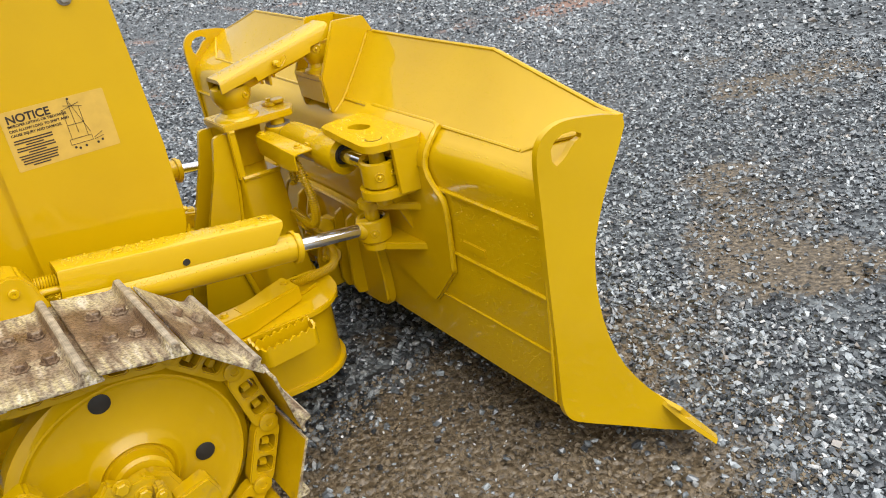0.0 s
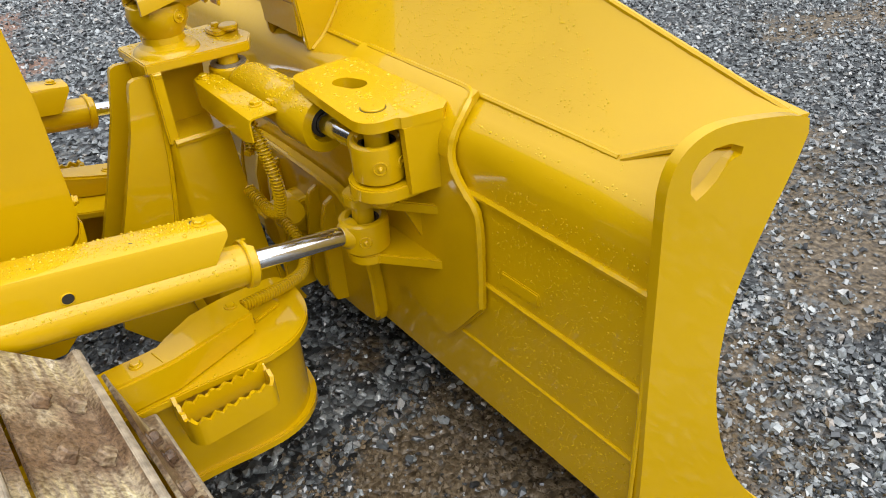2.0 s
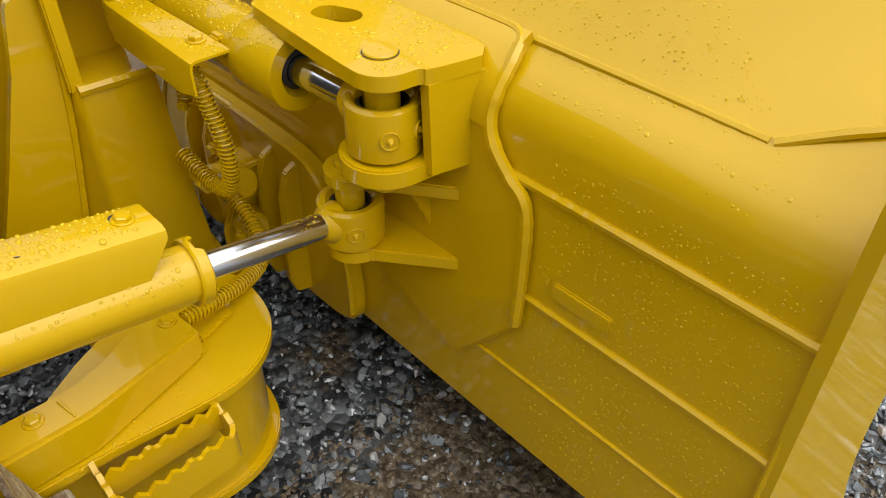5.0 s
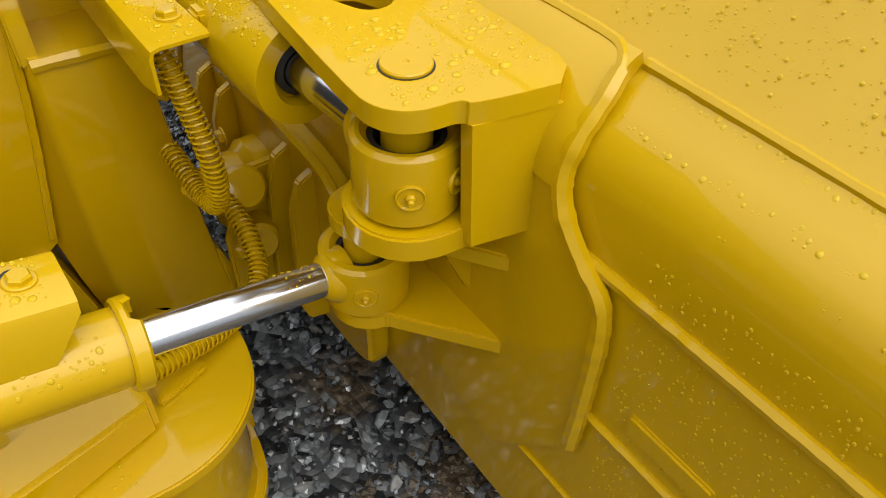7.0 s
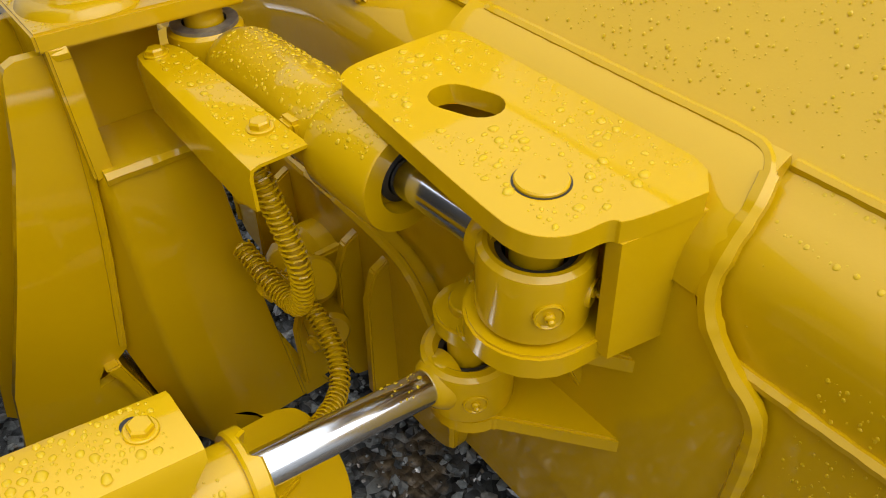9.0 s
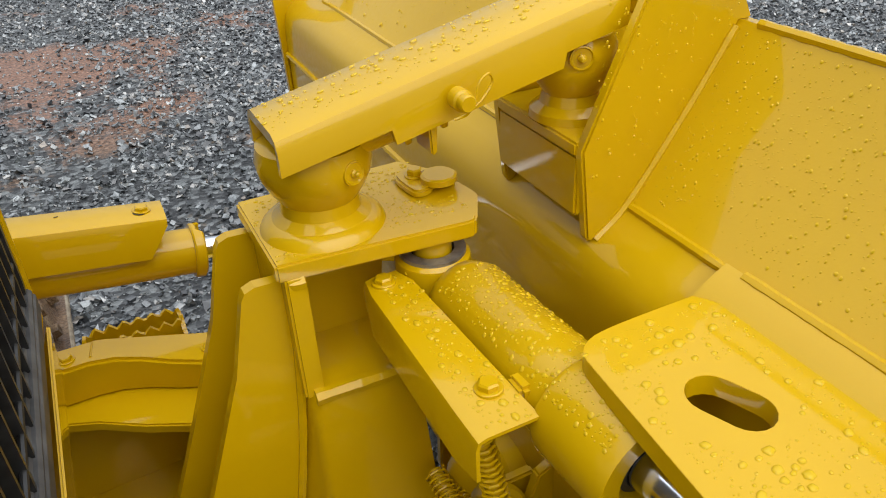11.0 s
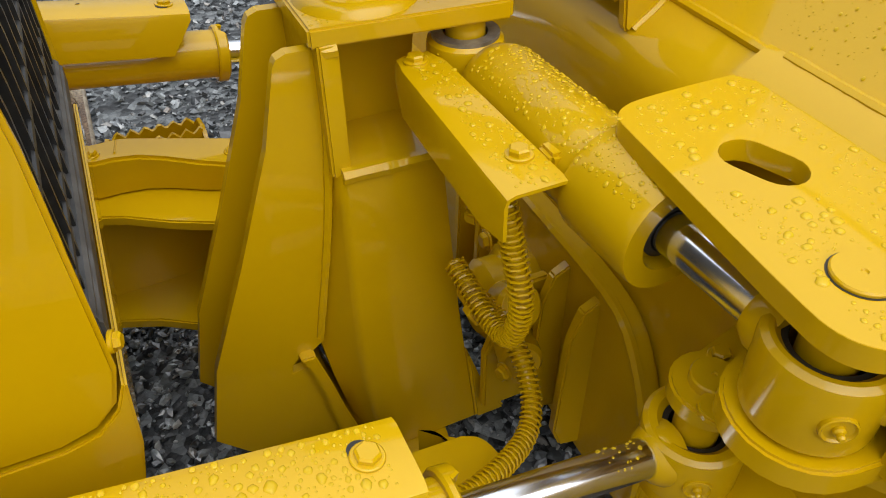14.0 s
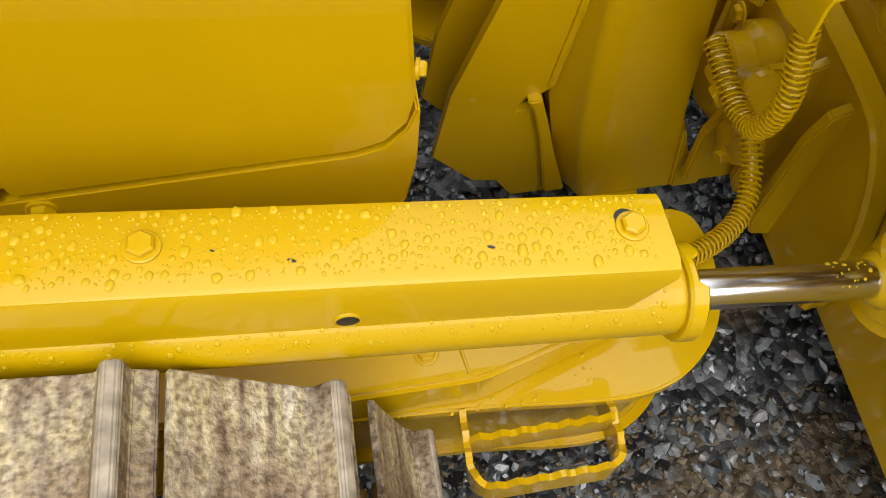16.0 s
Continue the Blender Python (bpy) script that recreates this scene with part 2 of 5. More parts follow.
# ---- mesh helpers ----
def finish(name, bm, mat, smooth=32):
    me = bpy.data.meshes.new(name)
    bmesh.ops.recalc_face_normals(bm, faces=bm.faces)
    bm.to_mesh(me)
    bm.free()
    me.materials.append(mat)
    if smooth:
        me.polygons.foreach_set("use_smooth", [True] * len(me.polygons))
        me.set_sharp_from_angle(angle=radians(smooth))
    return me


def part(name, bm, mat, parent, label="", smooth=32):
    ob = new(name, finish(name, bm, mat, smooth))
    ob.parent = parent
    if label:
        ob["label"] = label
    return ob


def bevelled(bm, width, segments=2, angle=35):
    if width:
        sharp = [e for e in bm.edges if len(e.link_faces) == 2 and e.calc_face_angle(0) > radians(angle)]
        bmesh.ops.bevel(bm, geom=sharp, offset=width, segments=segments, affect="EDGES", clamp_overlap=True)
    return bm


def slab(outline, lo, hi, axis="z", holes=(), bevel=0.003, bend=None):
    """A plate: a 2D outline with holes, thick from lo to hi along the axis. bend moves each (x, y, z) at the end."""
    bm = bmesh.new()
    edges = []
    for loop in (outline, *holes):
        vs = [bm.verts.new((a, c, 0)) for a, c in loop]
        edges += [bm.edges.new((vs[i], vs[(i + 1) % len(vs)])) for i in range(len(vs))]
    if holes:
        bmesh.ops.triangle_fill(bm, use_beauty=True, use_dissolve=False, edges=edges)
    else:
        bm.faces.new(vs)
    faces = bm.faces[:]
    ext = bmesh.ops.extrude_face_region(bm, geom=faces, use_keep_orig=True)
    top = {g for g in ext["geom"] if isinstance(g, bmesh.types.BMVert)}
    for v in bm.verts:
        v.co.z = hi if v in top else lo
    bmesh.ops.recalc_face_normals(bm, faces=bm.faces)
    if bevel and not bend:
        bevelled(bm, bevel)
    for v in bm.verts:
        a, c, h = v.co
        v.co = {"z": (a, c, h), "y": (a, h, c), "x": (h, a, c)}[axis]
        if bend:
            v.co = bend(*v.co)
    return bm


def soften(pts, times=2, closed=True):
    """Rounds the corners of an outline."""
    for _ in range(times):
        out = []
        for i, p in enumerate(pts):
            if not closed and i == len(pts) - 1:
                break
            q = pts[(i + 1) % len(pts)]
            out += [(p[0] * 0.75 + q[0] * 0.25, p[1] * 0.75 + q[1] * 0.25), (p[0] * 0.25 + q[0] * 0.75, p[1] * 0.25 + q[1] * 0.75)]
        pts = out if closed else [pts[0], *out, pts[-1]]
    return pts


def ring(n, cx, cy, rx, ry=None, turn=0.0, start=0.0, end=360.0):
    ry = ry or rx
    full = abs(end - start) >= 360
    out = []
    for i in range(n):
        a = radians(start + (end - start) * i / (n if full else n - 1))
        x, y = rx * math.cos(a), ry * math.sin(a)
        c, s = math.cos(radians(turn)), math.sin(radians(turn))
        out.append((cx + x * c - y * s, cy + x * s + y * c))
    return out


def axes_to(a, b):
    a, b = Vector(a), Vector(b)
    return Matrix.Translation(a) @ (b - a).to_track_quat("Z", "Y").to_matrix().to_4x4(), (b - a).length


def lathe(profile, a, b, n=32, closed=False):
    """Turns (radius, distance) points round the axis from a to b."""
    m, _ = axes_to(a, b)
    bm = bmesh.new()
    rows = []
    for r, h in profile:
        rows.append([bm.verts.new(m @ Vector((max(r, 1e-4) * math.cos(2 * math.pi * i / n), max(r, 1e-4) * math.sin(2 * math.pi * i / n), h))) for i in range(n)])
    pairs = list(zip(rows, rows[1:])) + ([(rows[-1], rows[0])] if closed else [])
    for p, q in pairs:
        for i in range(n):
            bm.faces.new((p[i], p[(i + 1) % n], q[(i + 1) % n], q[i]))
    if not closed:
        bm.faces.new(rows[0][::-1])
        bm.faces.new(rows[-1])
    return bm


def rod_between(a, b, r, n=28, edge=0.002):
    d = (Vector(b) - Vector(a)).length
    return lathe([(r - edge, 0), (r, edge), (r, d - edge), (r - edge, d)], a, b, n)


def spline(points, per=12):
    p = [Vector(q) for q in points]
    p = [2 * p[0] - p[1], *p, 2 * p[-1] - p[-2]]
    out = []
    for i in range(1, len(p) - 2):
        for k in range(per):
            t = k / per
            out.append(0.5 * (2 * p[i] + (p[i + 1] - p[i - 1]) * t + (2 * p[i - 1] - 5 * p[i] + 4 * p[i + 1] - p[i + 2]) * t * t + (3 * p[i] - p[i - 1] - 3 * p[i + 1] + p[i + 2]) * t ** 3))
    return out + [p[-2]]


def sweep(path, radius, n=12, bm=None):
    """A tube along a list of places; radius may be a function of the index."""
    bm = bm or bmesh.new()
    rows, up = [], Vector((0.31, 0.2, 0.93)).normalized()
    for i, q in enumerate(path):
        d = (path[min(i + 1, len(path) - 1)] - path[max(i - 1, 0)]).normalized()
        side = d.cross(up).normalized()
        up = side.cross(d).normalized()
        r = radius(i) if callable(radius) else radius
        rows.append([bm.verts.new(q + r * (math.cos(a) * side + math.sin(a) * up)) for a in (2 * math.pi * k / n for k in range(n))])
    for p, q in zip(rows, rows[1:]):
        for i in range(n):
            bm.faces.new((p[i], p[(i + 1) % n], q[(i + 1) % n], q[i]))
    bm.faces.new(rows[0][::-1])
    bm.faces.new(rows[-1])
    return bm


def even(path, step):
    out, left = [path[0].copy()], step
    for a, b in zip(path, path[1:]):
        d = (b - a).length
        at = left
        while at <= d:
            out.append(a.lerp(b, at / d))
            at += step
        left = at - d
    return out


def bead(points, r, parent, name="weld_bead"):
    """An uneven weld bead."""
    path = even(spline(points, 8) if len(points) > 2 else [Vector(p) for p in points], 0.006)
    rnd = random.Random(len(path) * 7 + int(abs(points[0][1]) * 1000))
    ph = rnd.uniform(0, 9)
    rad = [r * (1 + 0.07 * math.sin(i * 0.9 + ph) * math.sin(i * 0.37 + 2 * ph) + rnd.uniform(-0.05, 0.05)) for i in range(len(path))]
    return part(name, sweep(path, lambda i: rad[i], 7), PAINT, parent)


def bolt(parent, place, normal, r=0.011, h=0.009, washer=True, mat=None, name="bolt"):
    place, normal = Vector(place), Vector(normal).normalized()
    bm = lathe([(r * 0.9, 0), (r, 0.001), (r, h - 0.002), (r * 0.82, h)], place, place + normal, 6)
    if washer:
        w = lathe([(r * 1.3, -0.001), (r * 1.3, 0.002), (r * 1.2, 0.0028)], place, place + normal, 20)
        me = bpy.data.meshes.new("w")
        w.to_mesh(me)
        w.free()
        bm.from_mesh(me)
        bpy.data.meshes.remove(me)
    return part(name, bm, mat or PAINT, parent, smooth=25)


def loft(sections, bevel=0.0):
    bm = bmesh.new()
    rows = [[bm.verts.new(p) for p in s] for s in sections]
    n = len(rows[0])
    for p, q in zip(rows, rows[1:]):
        for i in range(n):
            bm.faces.new((p[i], p[(i + 1) % n], q[(i + 1) % n], q[i]))
    bm.faces.new(rows[0][::-1])
    bm.faces.new(rows[-1])
    bmesh.ops.recalc_face_normals(bm, faces=bm.faces)
    return bevelled(bm, bevel) if bevel else bm


def thing(name, label, category, at=(0, 0, 0), **more):
    ob = new(name)
    ob.location = at
    return tagged(ob, label, category, **more)


def rounded(w, h, r, n=5):
    """A rounded rectangle round the origin."""
    out = []
    for cx, cy, s in ((w / 2 - r, h / 2 - r, 0), (r - w / 2, h / 2 - r, 90), (r - w / 2, r - h / 2, 180), (w / 2 - r, r - h / 2, 270)):
        out += ring(n, cx, cy, r, start=s, end=s + 90)
    return out


# ---- ground ----
def make_ground():
    bm = bmesh.new()
    xs = [-160, -60, -20, -8, -4] + [-3 + 0.12 * i for i in range(33)] + [1.0 + 0.04 * i for i in range(55)] + [3.2 + 0.12 * i for i in range(60)] + [12, 16, 24, 60, 160]
    ys = [-160, -60, -20, -8] + [-4 + 0.12 * i for i in range(15)] + [-2.2 + 0.04 * i for i in range(65)] + [0.4 + 0.12 * i for i in range(75)] + [11, 16, 24, 60, 160]
    grid = []
    for x in xs:
        row = []
        for y in ys:
            z = yard(x, y)
            row.append(bm.verts.new((x, y, z if abs(x) < 20 and abs(y) < 20 else 0)))
        grid.append(row)
    for i in range(len(xs) - 1):
        for j in range(len(ys) - 1):
            bm.faces.new((grid[i][j], grid[i + 1][j], grid[i + 1][j + 1], grid[i][j + 1]))
    ob = new("ground", finish("ground", bm, GROUND, 180))
    at = ob.data.attributes.new("mud", "FLOAT", "POINT")
    at.data.foreach_set("value", [mud(v.co.x, v.co.y) for v in ob.data.vertices])
    at = ob.data.attributes.new("clay", "FLOAT", "POINT")
    at.data.foreach_set("value", [min(1.0, max(0.0, (v.co.y - 2.2) / 1.2)) for v in ob.data.vertices])
    return tagged(ob, "wet grey crushed-stone yard with brown muddy patches", "ground", kind="structure")


ground = make_ground()


# ---- the bulldozer ----
dozer = thing("bulldozer", "freshly painted yellow crawler bulldozer wet with rain, parked on gravel", "bulldozer")


# -- blade --
def left(y):
    """The blade sits very slightly tilted: its left side stands a little higher."""
    return 0.010 * max(0.0, y + 0.25)


WIDER = 0.09


def reach_out(s, y):
    """A distance from the middle to either side; the left half of the blade reaches further from the tower."""
    return s * y + (WIDER if s > 0 and y > 0.6 else 0.0)


def wing(x, z, side=-1, out=0.0):
    """How far out the end plate lies: it flares towards the cutting edge."""
    return side * (1.15 + out + (0.58 - 0.40 * z) * (x - 1.87)) + (WIDER if side > 0 else 0.0)


FRONT = [(2.03, 0.80), (1.998, 0.69), (1.986, 0.61), (1.986, 0.51), (2.0, 0.41), (2.03, 0.30), (2.078, 0.20), (2.134, 0.115), (2.19, 0.045)]
BACK = [(1.905, 0.174), (1.881, 0.184), (1.879, 0.30), (1.879, 0.50), (1.879, 0.70), (1.880, 0.75)]


def blade_section(y):
    a = -y if y < 0 else max(0.0, y - WIDER)
    k = max(0.0, min(1.0, (a - 0.75) / 0.42))
    top = (2.086 + 0.006 * k, 1.068 - 0.118 * k)
    e = max(0.0, min(1.0, (a - 1.0) / 0.15))
    seam = (1.952 + 0.080 * e, 0.869 + 0.058 * e)
    bend = [(1.8815, 0.785), (1.887, 0.812), (1.900, 0.831), (1.922 + 0.008 * e, 0.850 + 0.006 * e)]
    prof = [*BACK, *bend, seam, top, (top[0] + 0.018, top[1] - 0.002)]
    return prof + [(x + (0.03 * (1 - k) if z > 0.75 else 0) * 0.6, z) for x, z in FRONT]


def moldboard():
    ys = [-1.15, -1.11, -1.05, -1.0, -0.88, -0.75, -0.5, -0.25, 0] + [y + WIDER for y in (0.16, 0.5, 0.75, 0.88, 1.0, 1.05, 1.11, 1.15)]
    return loft([[(x, wing(x, z, math.copysign(1, y), -0.012) * (1 if y in (ys[0], ys[-1]) else 0) or y, z + left(y)) for x, z in blade_section(y)] for y in ys])


blade = part("blade", moldboard(), PAINT, dozer, "curved yellow dozer blade with welded back plates")

END = [(1.945, 0.985), (1.910, 0.983), (1.882, 0.972), (1.862, 0.952), (1.852, 0.925), (1.849, 0.89), (1.854, 0.758), (1.861, 0.528), (1.868, 0.348), (1.870, 0.193), (1.876, 0.15),
       (1.888, 0.122), (1.912, 0.105), (2.03, 0.060), (2.15, 0.014), (2.225, 0.0), (2.19, 0.040), (2.134, 0.112), (2.074, 0.198), (2.024, 0.300), (1.994, 0.409), (1.980, 0.51), (1.980, 0.61), (1.991, 0.688), (2.024, 0.79), (2.068, 0.879), (2.098, 0.952), (2.06, 0.968), (2.0, 0.978)]
HOLE = [(1.897, 0.884), (1.886, 0.898), (1.884, 0.925), (1.896, 0.946), (1.918, 0.957), (1.945, 0.957), (1.968, 0.946), (1.966, 0.936), (1.950, 0.931), (1.936, 0.918), (1.926, 0.905), (1.912, 0.893)]
for s in (-1, 1):
    part("end_plate", slab([(x + 0.010, z - 0.004 + 0.018 * max(0.0, min(1.0, (0.30 - z) / 0.15))) for x, z in soften(END, 1)], 0.0, 0.017, "y", [[(x + 0.014, z - 0.006) for x, z in HOLE]], 0, lambda x, t, z, s=s: (x, wing(x, z, s, t - 0.020) , z + left(wing(x, z, s)))), PAINT, blade, "flared end plate with a torch-cut lifting hole", smooth=25)
    part("end_bit", slab([(0, 0), (0.10, -0.012), (0.13, -0.105), (0.075, -0.165), (0.0, -0.10)], 0.0, 0.022, "z", (), 0.003,
                         lambda a, c, h, s=s: (2.128 + 0.62 * a - 0.10 * c + 0.3 * h, s * (1.27 + 0.9 * a * 0.4 - 0.75 * c), 0.130 - 0.62 * a + 0.35 * c + 0.6 * h)), PAINT, blade, "upturned corner bit of the cutting edge")
    bead([(1.874, wing(1.874, z, s, -0.018), z + left(s)) for z in (0.20, 0.45, 0.72)], 0.005, blade)
part("cutting_edge", slab([(2.135, 0.128), (2.15, 0.132), (2.235, 0.012), (2.225, 0.004), (2.20, 0.026)], -1.34, 1.34 + WIDER, "y", (), 0.002), PAINT_WORN_SHADE, blade, "worn steel cutting edge")
for z0, z1, reach, thick in ((0.716, 0.714, 0.69, 0.0075), (0.522, 0.519, 0.735, 0.0065), (0.351, 0.352, 0.645, 0.0040)):
    for s in (-1, 1):
        y0 = reach if s < 0 else 0.30
        bead([(1.878, s * y0, z0 + left(s * y0)), (1.878, reach_out(s, 0.95), (z0 + z1) / 2 + left(s * 0.95)), (1.877, reach_out(s, 1.132), z1 + left(s * 1.13))], thick, blade, "rib")
for s in (-1, 1):
    y0 = 0.655 if s < 0 else 0.11
    def along(*pts):
        return [(x, reach_out(s, y), z + left(s * y)) for x, y, z in pts]
    bead([(1.952, s * y0, 0.870 + left(s * y0)), *along((1.952, 0.85, 0.868), (1.951, 0.99, 0.866))], 0.006, blade)
    bead(along((1.951, 0.99, 0.866), (1.985, 1.065, 0.899), (2.03, 1.16, 0.928)), 0.006, blade)
    bead([(2.088, s * 0.12, 1.068 + left(s * 0.12)), (2.088, s * 0.45, 1.068 + left(s * 0.45)), *along((2.088, 0.75, 1.068))], 0.006, blade)
    bead(along((2.088, 0.75, 1.068), (2.091, 0.95, 1.012), (2.094, 1.165, 0.953)), 0.006, blade)
bead([(1.95, -0.10, 0.870), (1.95, -0.2, 0.870), (1.95, -0.285, 0.869)], 0.006, blade)
part("tag_plate", slab([(x - 0.838, y + 0.566) for x, y in rounded(0.104, 0.030, 0.005)], 1.8745, 1.882, "x", (), 0.003), PAINT, blade, "small blank raised tag plate")

# mounting bracket for the angle and tilt cylinders
BRK = [(-0.30, 0.782), (-0.652, 0.782), (-0.655, 0.768), (-0.666, 0.748), (-0.69, 0.722), (-0.722, 0.702), (-0.737, 0.668), (-0.738, 0.46), (-0.72, 0.435), (-0.625, 0.318), (-0.605, 0.306), (-0.585, 0.310), (-0.44, 0.36), (-0.29, 0.40)]
bracket = part("mounting_plate", slab(soften(BRK, 1), 1.867, 1.885, "x", (), 0.006), PAINT, blade, "thick curved-edge mounting plate welded to the blade back")
bead([(1.944, -0.285, 0.880), (1.944, -0.40, 0.880), (1.944, -0.52, 0.880), (1.944, -0.610, 0.880), (1.940, -0.636, 0.877), (1.926, -0.650, 0.868), (1.905, -0.656, 0.850)], 0.0062, bracket)
bead([(1.926, -0.650, 0.868), (1.905, -0.656, 0.850), (1.883, -0.656, 0.82), (1.872, -0.656, 0.785), (1.868, -0.669, 0.752), (1.868, -0.698, 0.718), (1.868, -0.728, 0.692), (1.868, -0.737, 0.65), (1.868, -0.737, 0.55), (1.868, -0.734, 0.462)], 0.0100, bracket)
TOPP = [(1.748, -0.31), (1.750, -0.29), (1.762, -0.276), (1.785, -0.268), (1.85, -0.266), (1.928, -0.266), (1.928, -0.637), (1.799, -0.616), (1.797, -0.604), (1.765, -0.602), (1.745, -0.593), (1.731, -0.574), (1.728, -0.545)]
SLOT = ring(10, 1.8165, -0.384, 0.0235, start=22, end=202) + ring(10, 1.8275, -0.412, 0.0235, start=202, end=382)
top_plate = part("top_plate", slab(soften(TOPP), 0.840, 0.862, "z", [SLOT], 0.003), PAINT, bracket, "slotted top plate beaded with rain")
# flat dark ring painted in for the shade of the gap round the pin
part("pin_gap_shade", lathe([(0.0225, 0.0), (0.0252, 0.0), (0.0252, 0.0012), (0.0225, 0.0012)], (1.788, -0.536, 0.8612), (1.788, -0.536, 0.9), 28, True), SEAL_SHADE, bracket)
part("pin_head", lathe([(0.0232, 0), (0.0235, 0.001), (0.0235, 0.003), (0.0222, 0.0045), (0.003, 0.0045), (0.002, 0.003)], (1.788, -0.536, 0.8615), (1.788, -0.536, 0.9), 28), PAINT, bracket)
part("saddle", loft([[(1.864, y, 0.774), (1.8655, y, 0.792), (1.870, y, 0.812), (1.880, y, 0.832), (1.896, y, 0.850), (1.916, y, 0.866), (1.932, y, 0.877), (1.944, y, 0.883), (1.948, y, 0.872), (1.935, y, 0.857), (1.90, y, 0.83), (1.886, y, 0.80), (1.882, y, 0.774)] for y in (-0.654, -0.26)]), PAINT, bracket, "thick lip where the bracket wraps over the blade")
part("side_plate", slab([(1.800, 0.8405), (1.806, 0.704), (1.90, 0.700), (1.925, 0.72), (1.925, 0.8405)], -0.008, 0.008, "y", (), 0.003, lambda x, t, z: (x, -0.607 - 0.16 * (x - 1.80) + t, z)), PAINT, bracket, smooth=25)


def lug(cx, cy, r, wide, z0, z1):
    a = ring(14, cx, cy, r, start=70, end=262)
    return slab([(1.882, cy + wide[0]), *a, (1.882, cy - wide[1])], z0, z1, "z", (), 0.003)


part("lug", lug(1.79, -0.536, 0.066, (0.09, 0.075), 0.690, 0.720), PAINT, bracket)
part("lug", lug(1.790, -0.449, 0.043, (0.06, 0.178), 0.626, 0.650), PAINT, bracket)
part("lug", lug(1.788, -0.450, 0.050, (0.10, 0.178), 0.492, 0.517), PAINT, bracket)
part("keeper", slab(ring(10, 1.770, -0.478, 0.020, start=60, end=300) + [(1.80, -0.455), (1.80, -0.43)], 0.649, 0.658, "z", (), 0.002), PAINT, bracket)
part("pin_head", lathe([(0.022, 0), (0.023, 0.001), (0.023, 0.010), (0.0215, 0.012), (0.003, 0.012), (0.002, 0.010)], (1.788, -0.447, 0.649), (1.788, -0.447, 1), 24), PAINT, bracket)
bolt(bracket, (1.815, -0.425, 0.650), (0, 0, 1), 0.010, 0.010)
part("gusset", slab([(1.87, 0.690), (1.80, 0.690), (1.87, 0.54)], -0.545, -0.530, "y", (), 0.002), PAINT, bracket)

# centre of the blade: trunnion plates, pitch tower
CEN = [(-0.25, 0.168), (-0.322, 0.182), (-0.343, 0.21), (-0.341, 0.30), (-0.325, 0.39), (-0.297, 0.455), (-0.25, 0.512), (-0.18, 0.532), (0.03, 0.536)]
CEN += [(0.06 - y, z) for y, z in CEN[-2::-1]]
centre = part("centre_plate", slab(soften(CEN), 1.846, 1.880, "x", (), 0.007), PAINT, blade, "thick curved centre plate behind the pivot")
for s in (-1, 1):
    bead([(1.848, 0.03 + s * y, z) for y, z in ((0.0, 0.530), (0.205, 0.526), (0.275, 0.507), (0.320, 0.453), (0.348, 0.388), (0.363, 0.30), (0.364, 0.215))], 0.0085, centre)
for y in (-0.185, -0.105, 0.105, 0.185):
    part("gusset", slab([(1.85, 0.505), (1.822, 0.49), (1.806, 0.44), (1.798, 0.24), (1.812, 0.20), (1.85, 0.19)], y - 0.009, y + 0.009, "y", (), 0.003), PAINT, centre)
part("ball_socket", lathe([(0.085, 0), (0.085, 0.03), (0.072, 0.045), (0.072, 0.075), (0.06, 0.09), (0.045, 0.10)], (1.848, 0, 0.36), (1.70, 0, 0.36), 36), PAINT, centre)
for y, z in ((-0.065, 0.43), (0.065, 0.43), (-0.075, 0.30), (0.075, 0.30)):
    bolt(centre, (1.805, y, z), (-1, 0, 0), 0.014, 0.012)
FIN = [(1.957, 1.124), (1.961, 1.127), (2.074, 1.122), (2.104, 1.068), (2.083, 1.067), (1.950, 0.872), (1.918, 0.847), (1.899, 0.832), (1.893, 0.838), (1.880, 0.954)]
for y in (-0.085, 0.105):
    fin = part("fin", slab(FIN, y - 0.008, y + 0.008, "y", (), 0.003), PAINT, blade, "pitch link fin plate on the blade")
    s = -1 if y < 0 else 1
    bead([(1.905, y + s * 0.009, 0.836), (1.948, y + s * 0.009, 0.873), (2.02, y + s * 0.009, 0.972), (2.082, y + s * 0.009, 1.068)], 0.006, fin)
part("cap_plate", slab([(2.066, 1.045), (2.076, 1.045), (2.076, 1.118), (2.066, 1.118)], -0.083, 0.098, "y", (), 0.002), PAINT, blade)
shelf = part("pitch_shelf", slab([(1.878, -0.083), (1.878, 0.098), (2.0, 0.098), (2.0, -0.083)], 0.945, 0.962, "z", (), 0.003), PAINT, blade, "small shelf carrying the pitch link socket")
part("shelf_front", slab([(1.881, 0.945), (1.881, 0.868), (1.892, 0.868), (1.892, 0.945)], -0.082, 0.097, "y", (), 0.003), PAINT, shelf)

# the blade stands angled a little, its left end further ahead
YAW = Matrix.Translation((1.88, -0.6, 0)) @ Matrix.Rotation(-0.023, 4, "Z") @ Matrix.Translation((-1.88, 0.6, 0))
blade.matrix_basis = YAW

# -- push frame --
OUT = [(0.62, -0.455), (1.15, -0.456), (1.34, -0.467), (1.48, -0.482), (1.53, -0.480), (1.575, -0.466), (1.615, -0.436), (1.643, -0.398), (1.658, -0.350), (1.664, -0.29), (1.655, -0.245), (1.63, -0.232)]
OUT = OUT[:2] + soften(OUT[2:], 2, False)
INN = [(1.56, -0.228), (1.50, -0.228), (1.43, -0.238), (1.36, -0.275), (1.29, -0.322), (1.22, -0.352), (1.17, -0.36), (0.62, -0.36)]


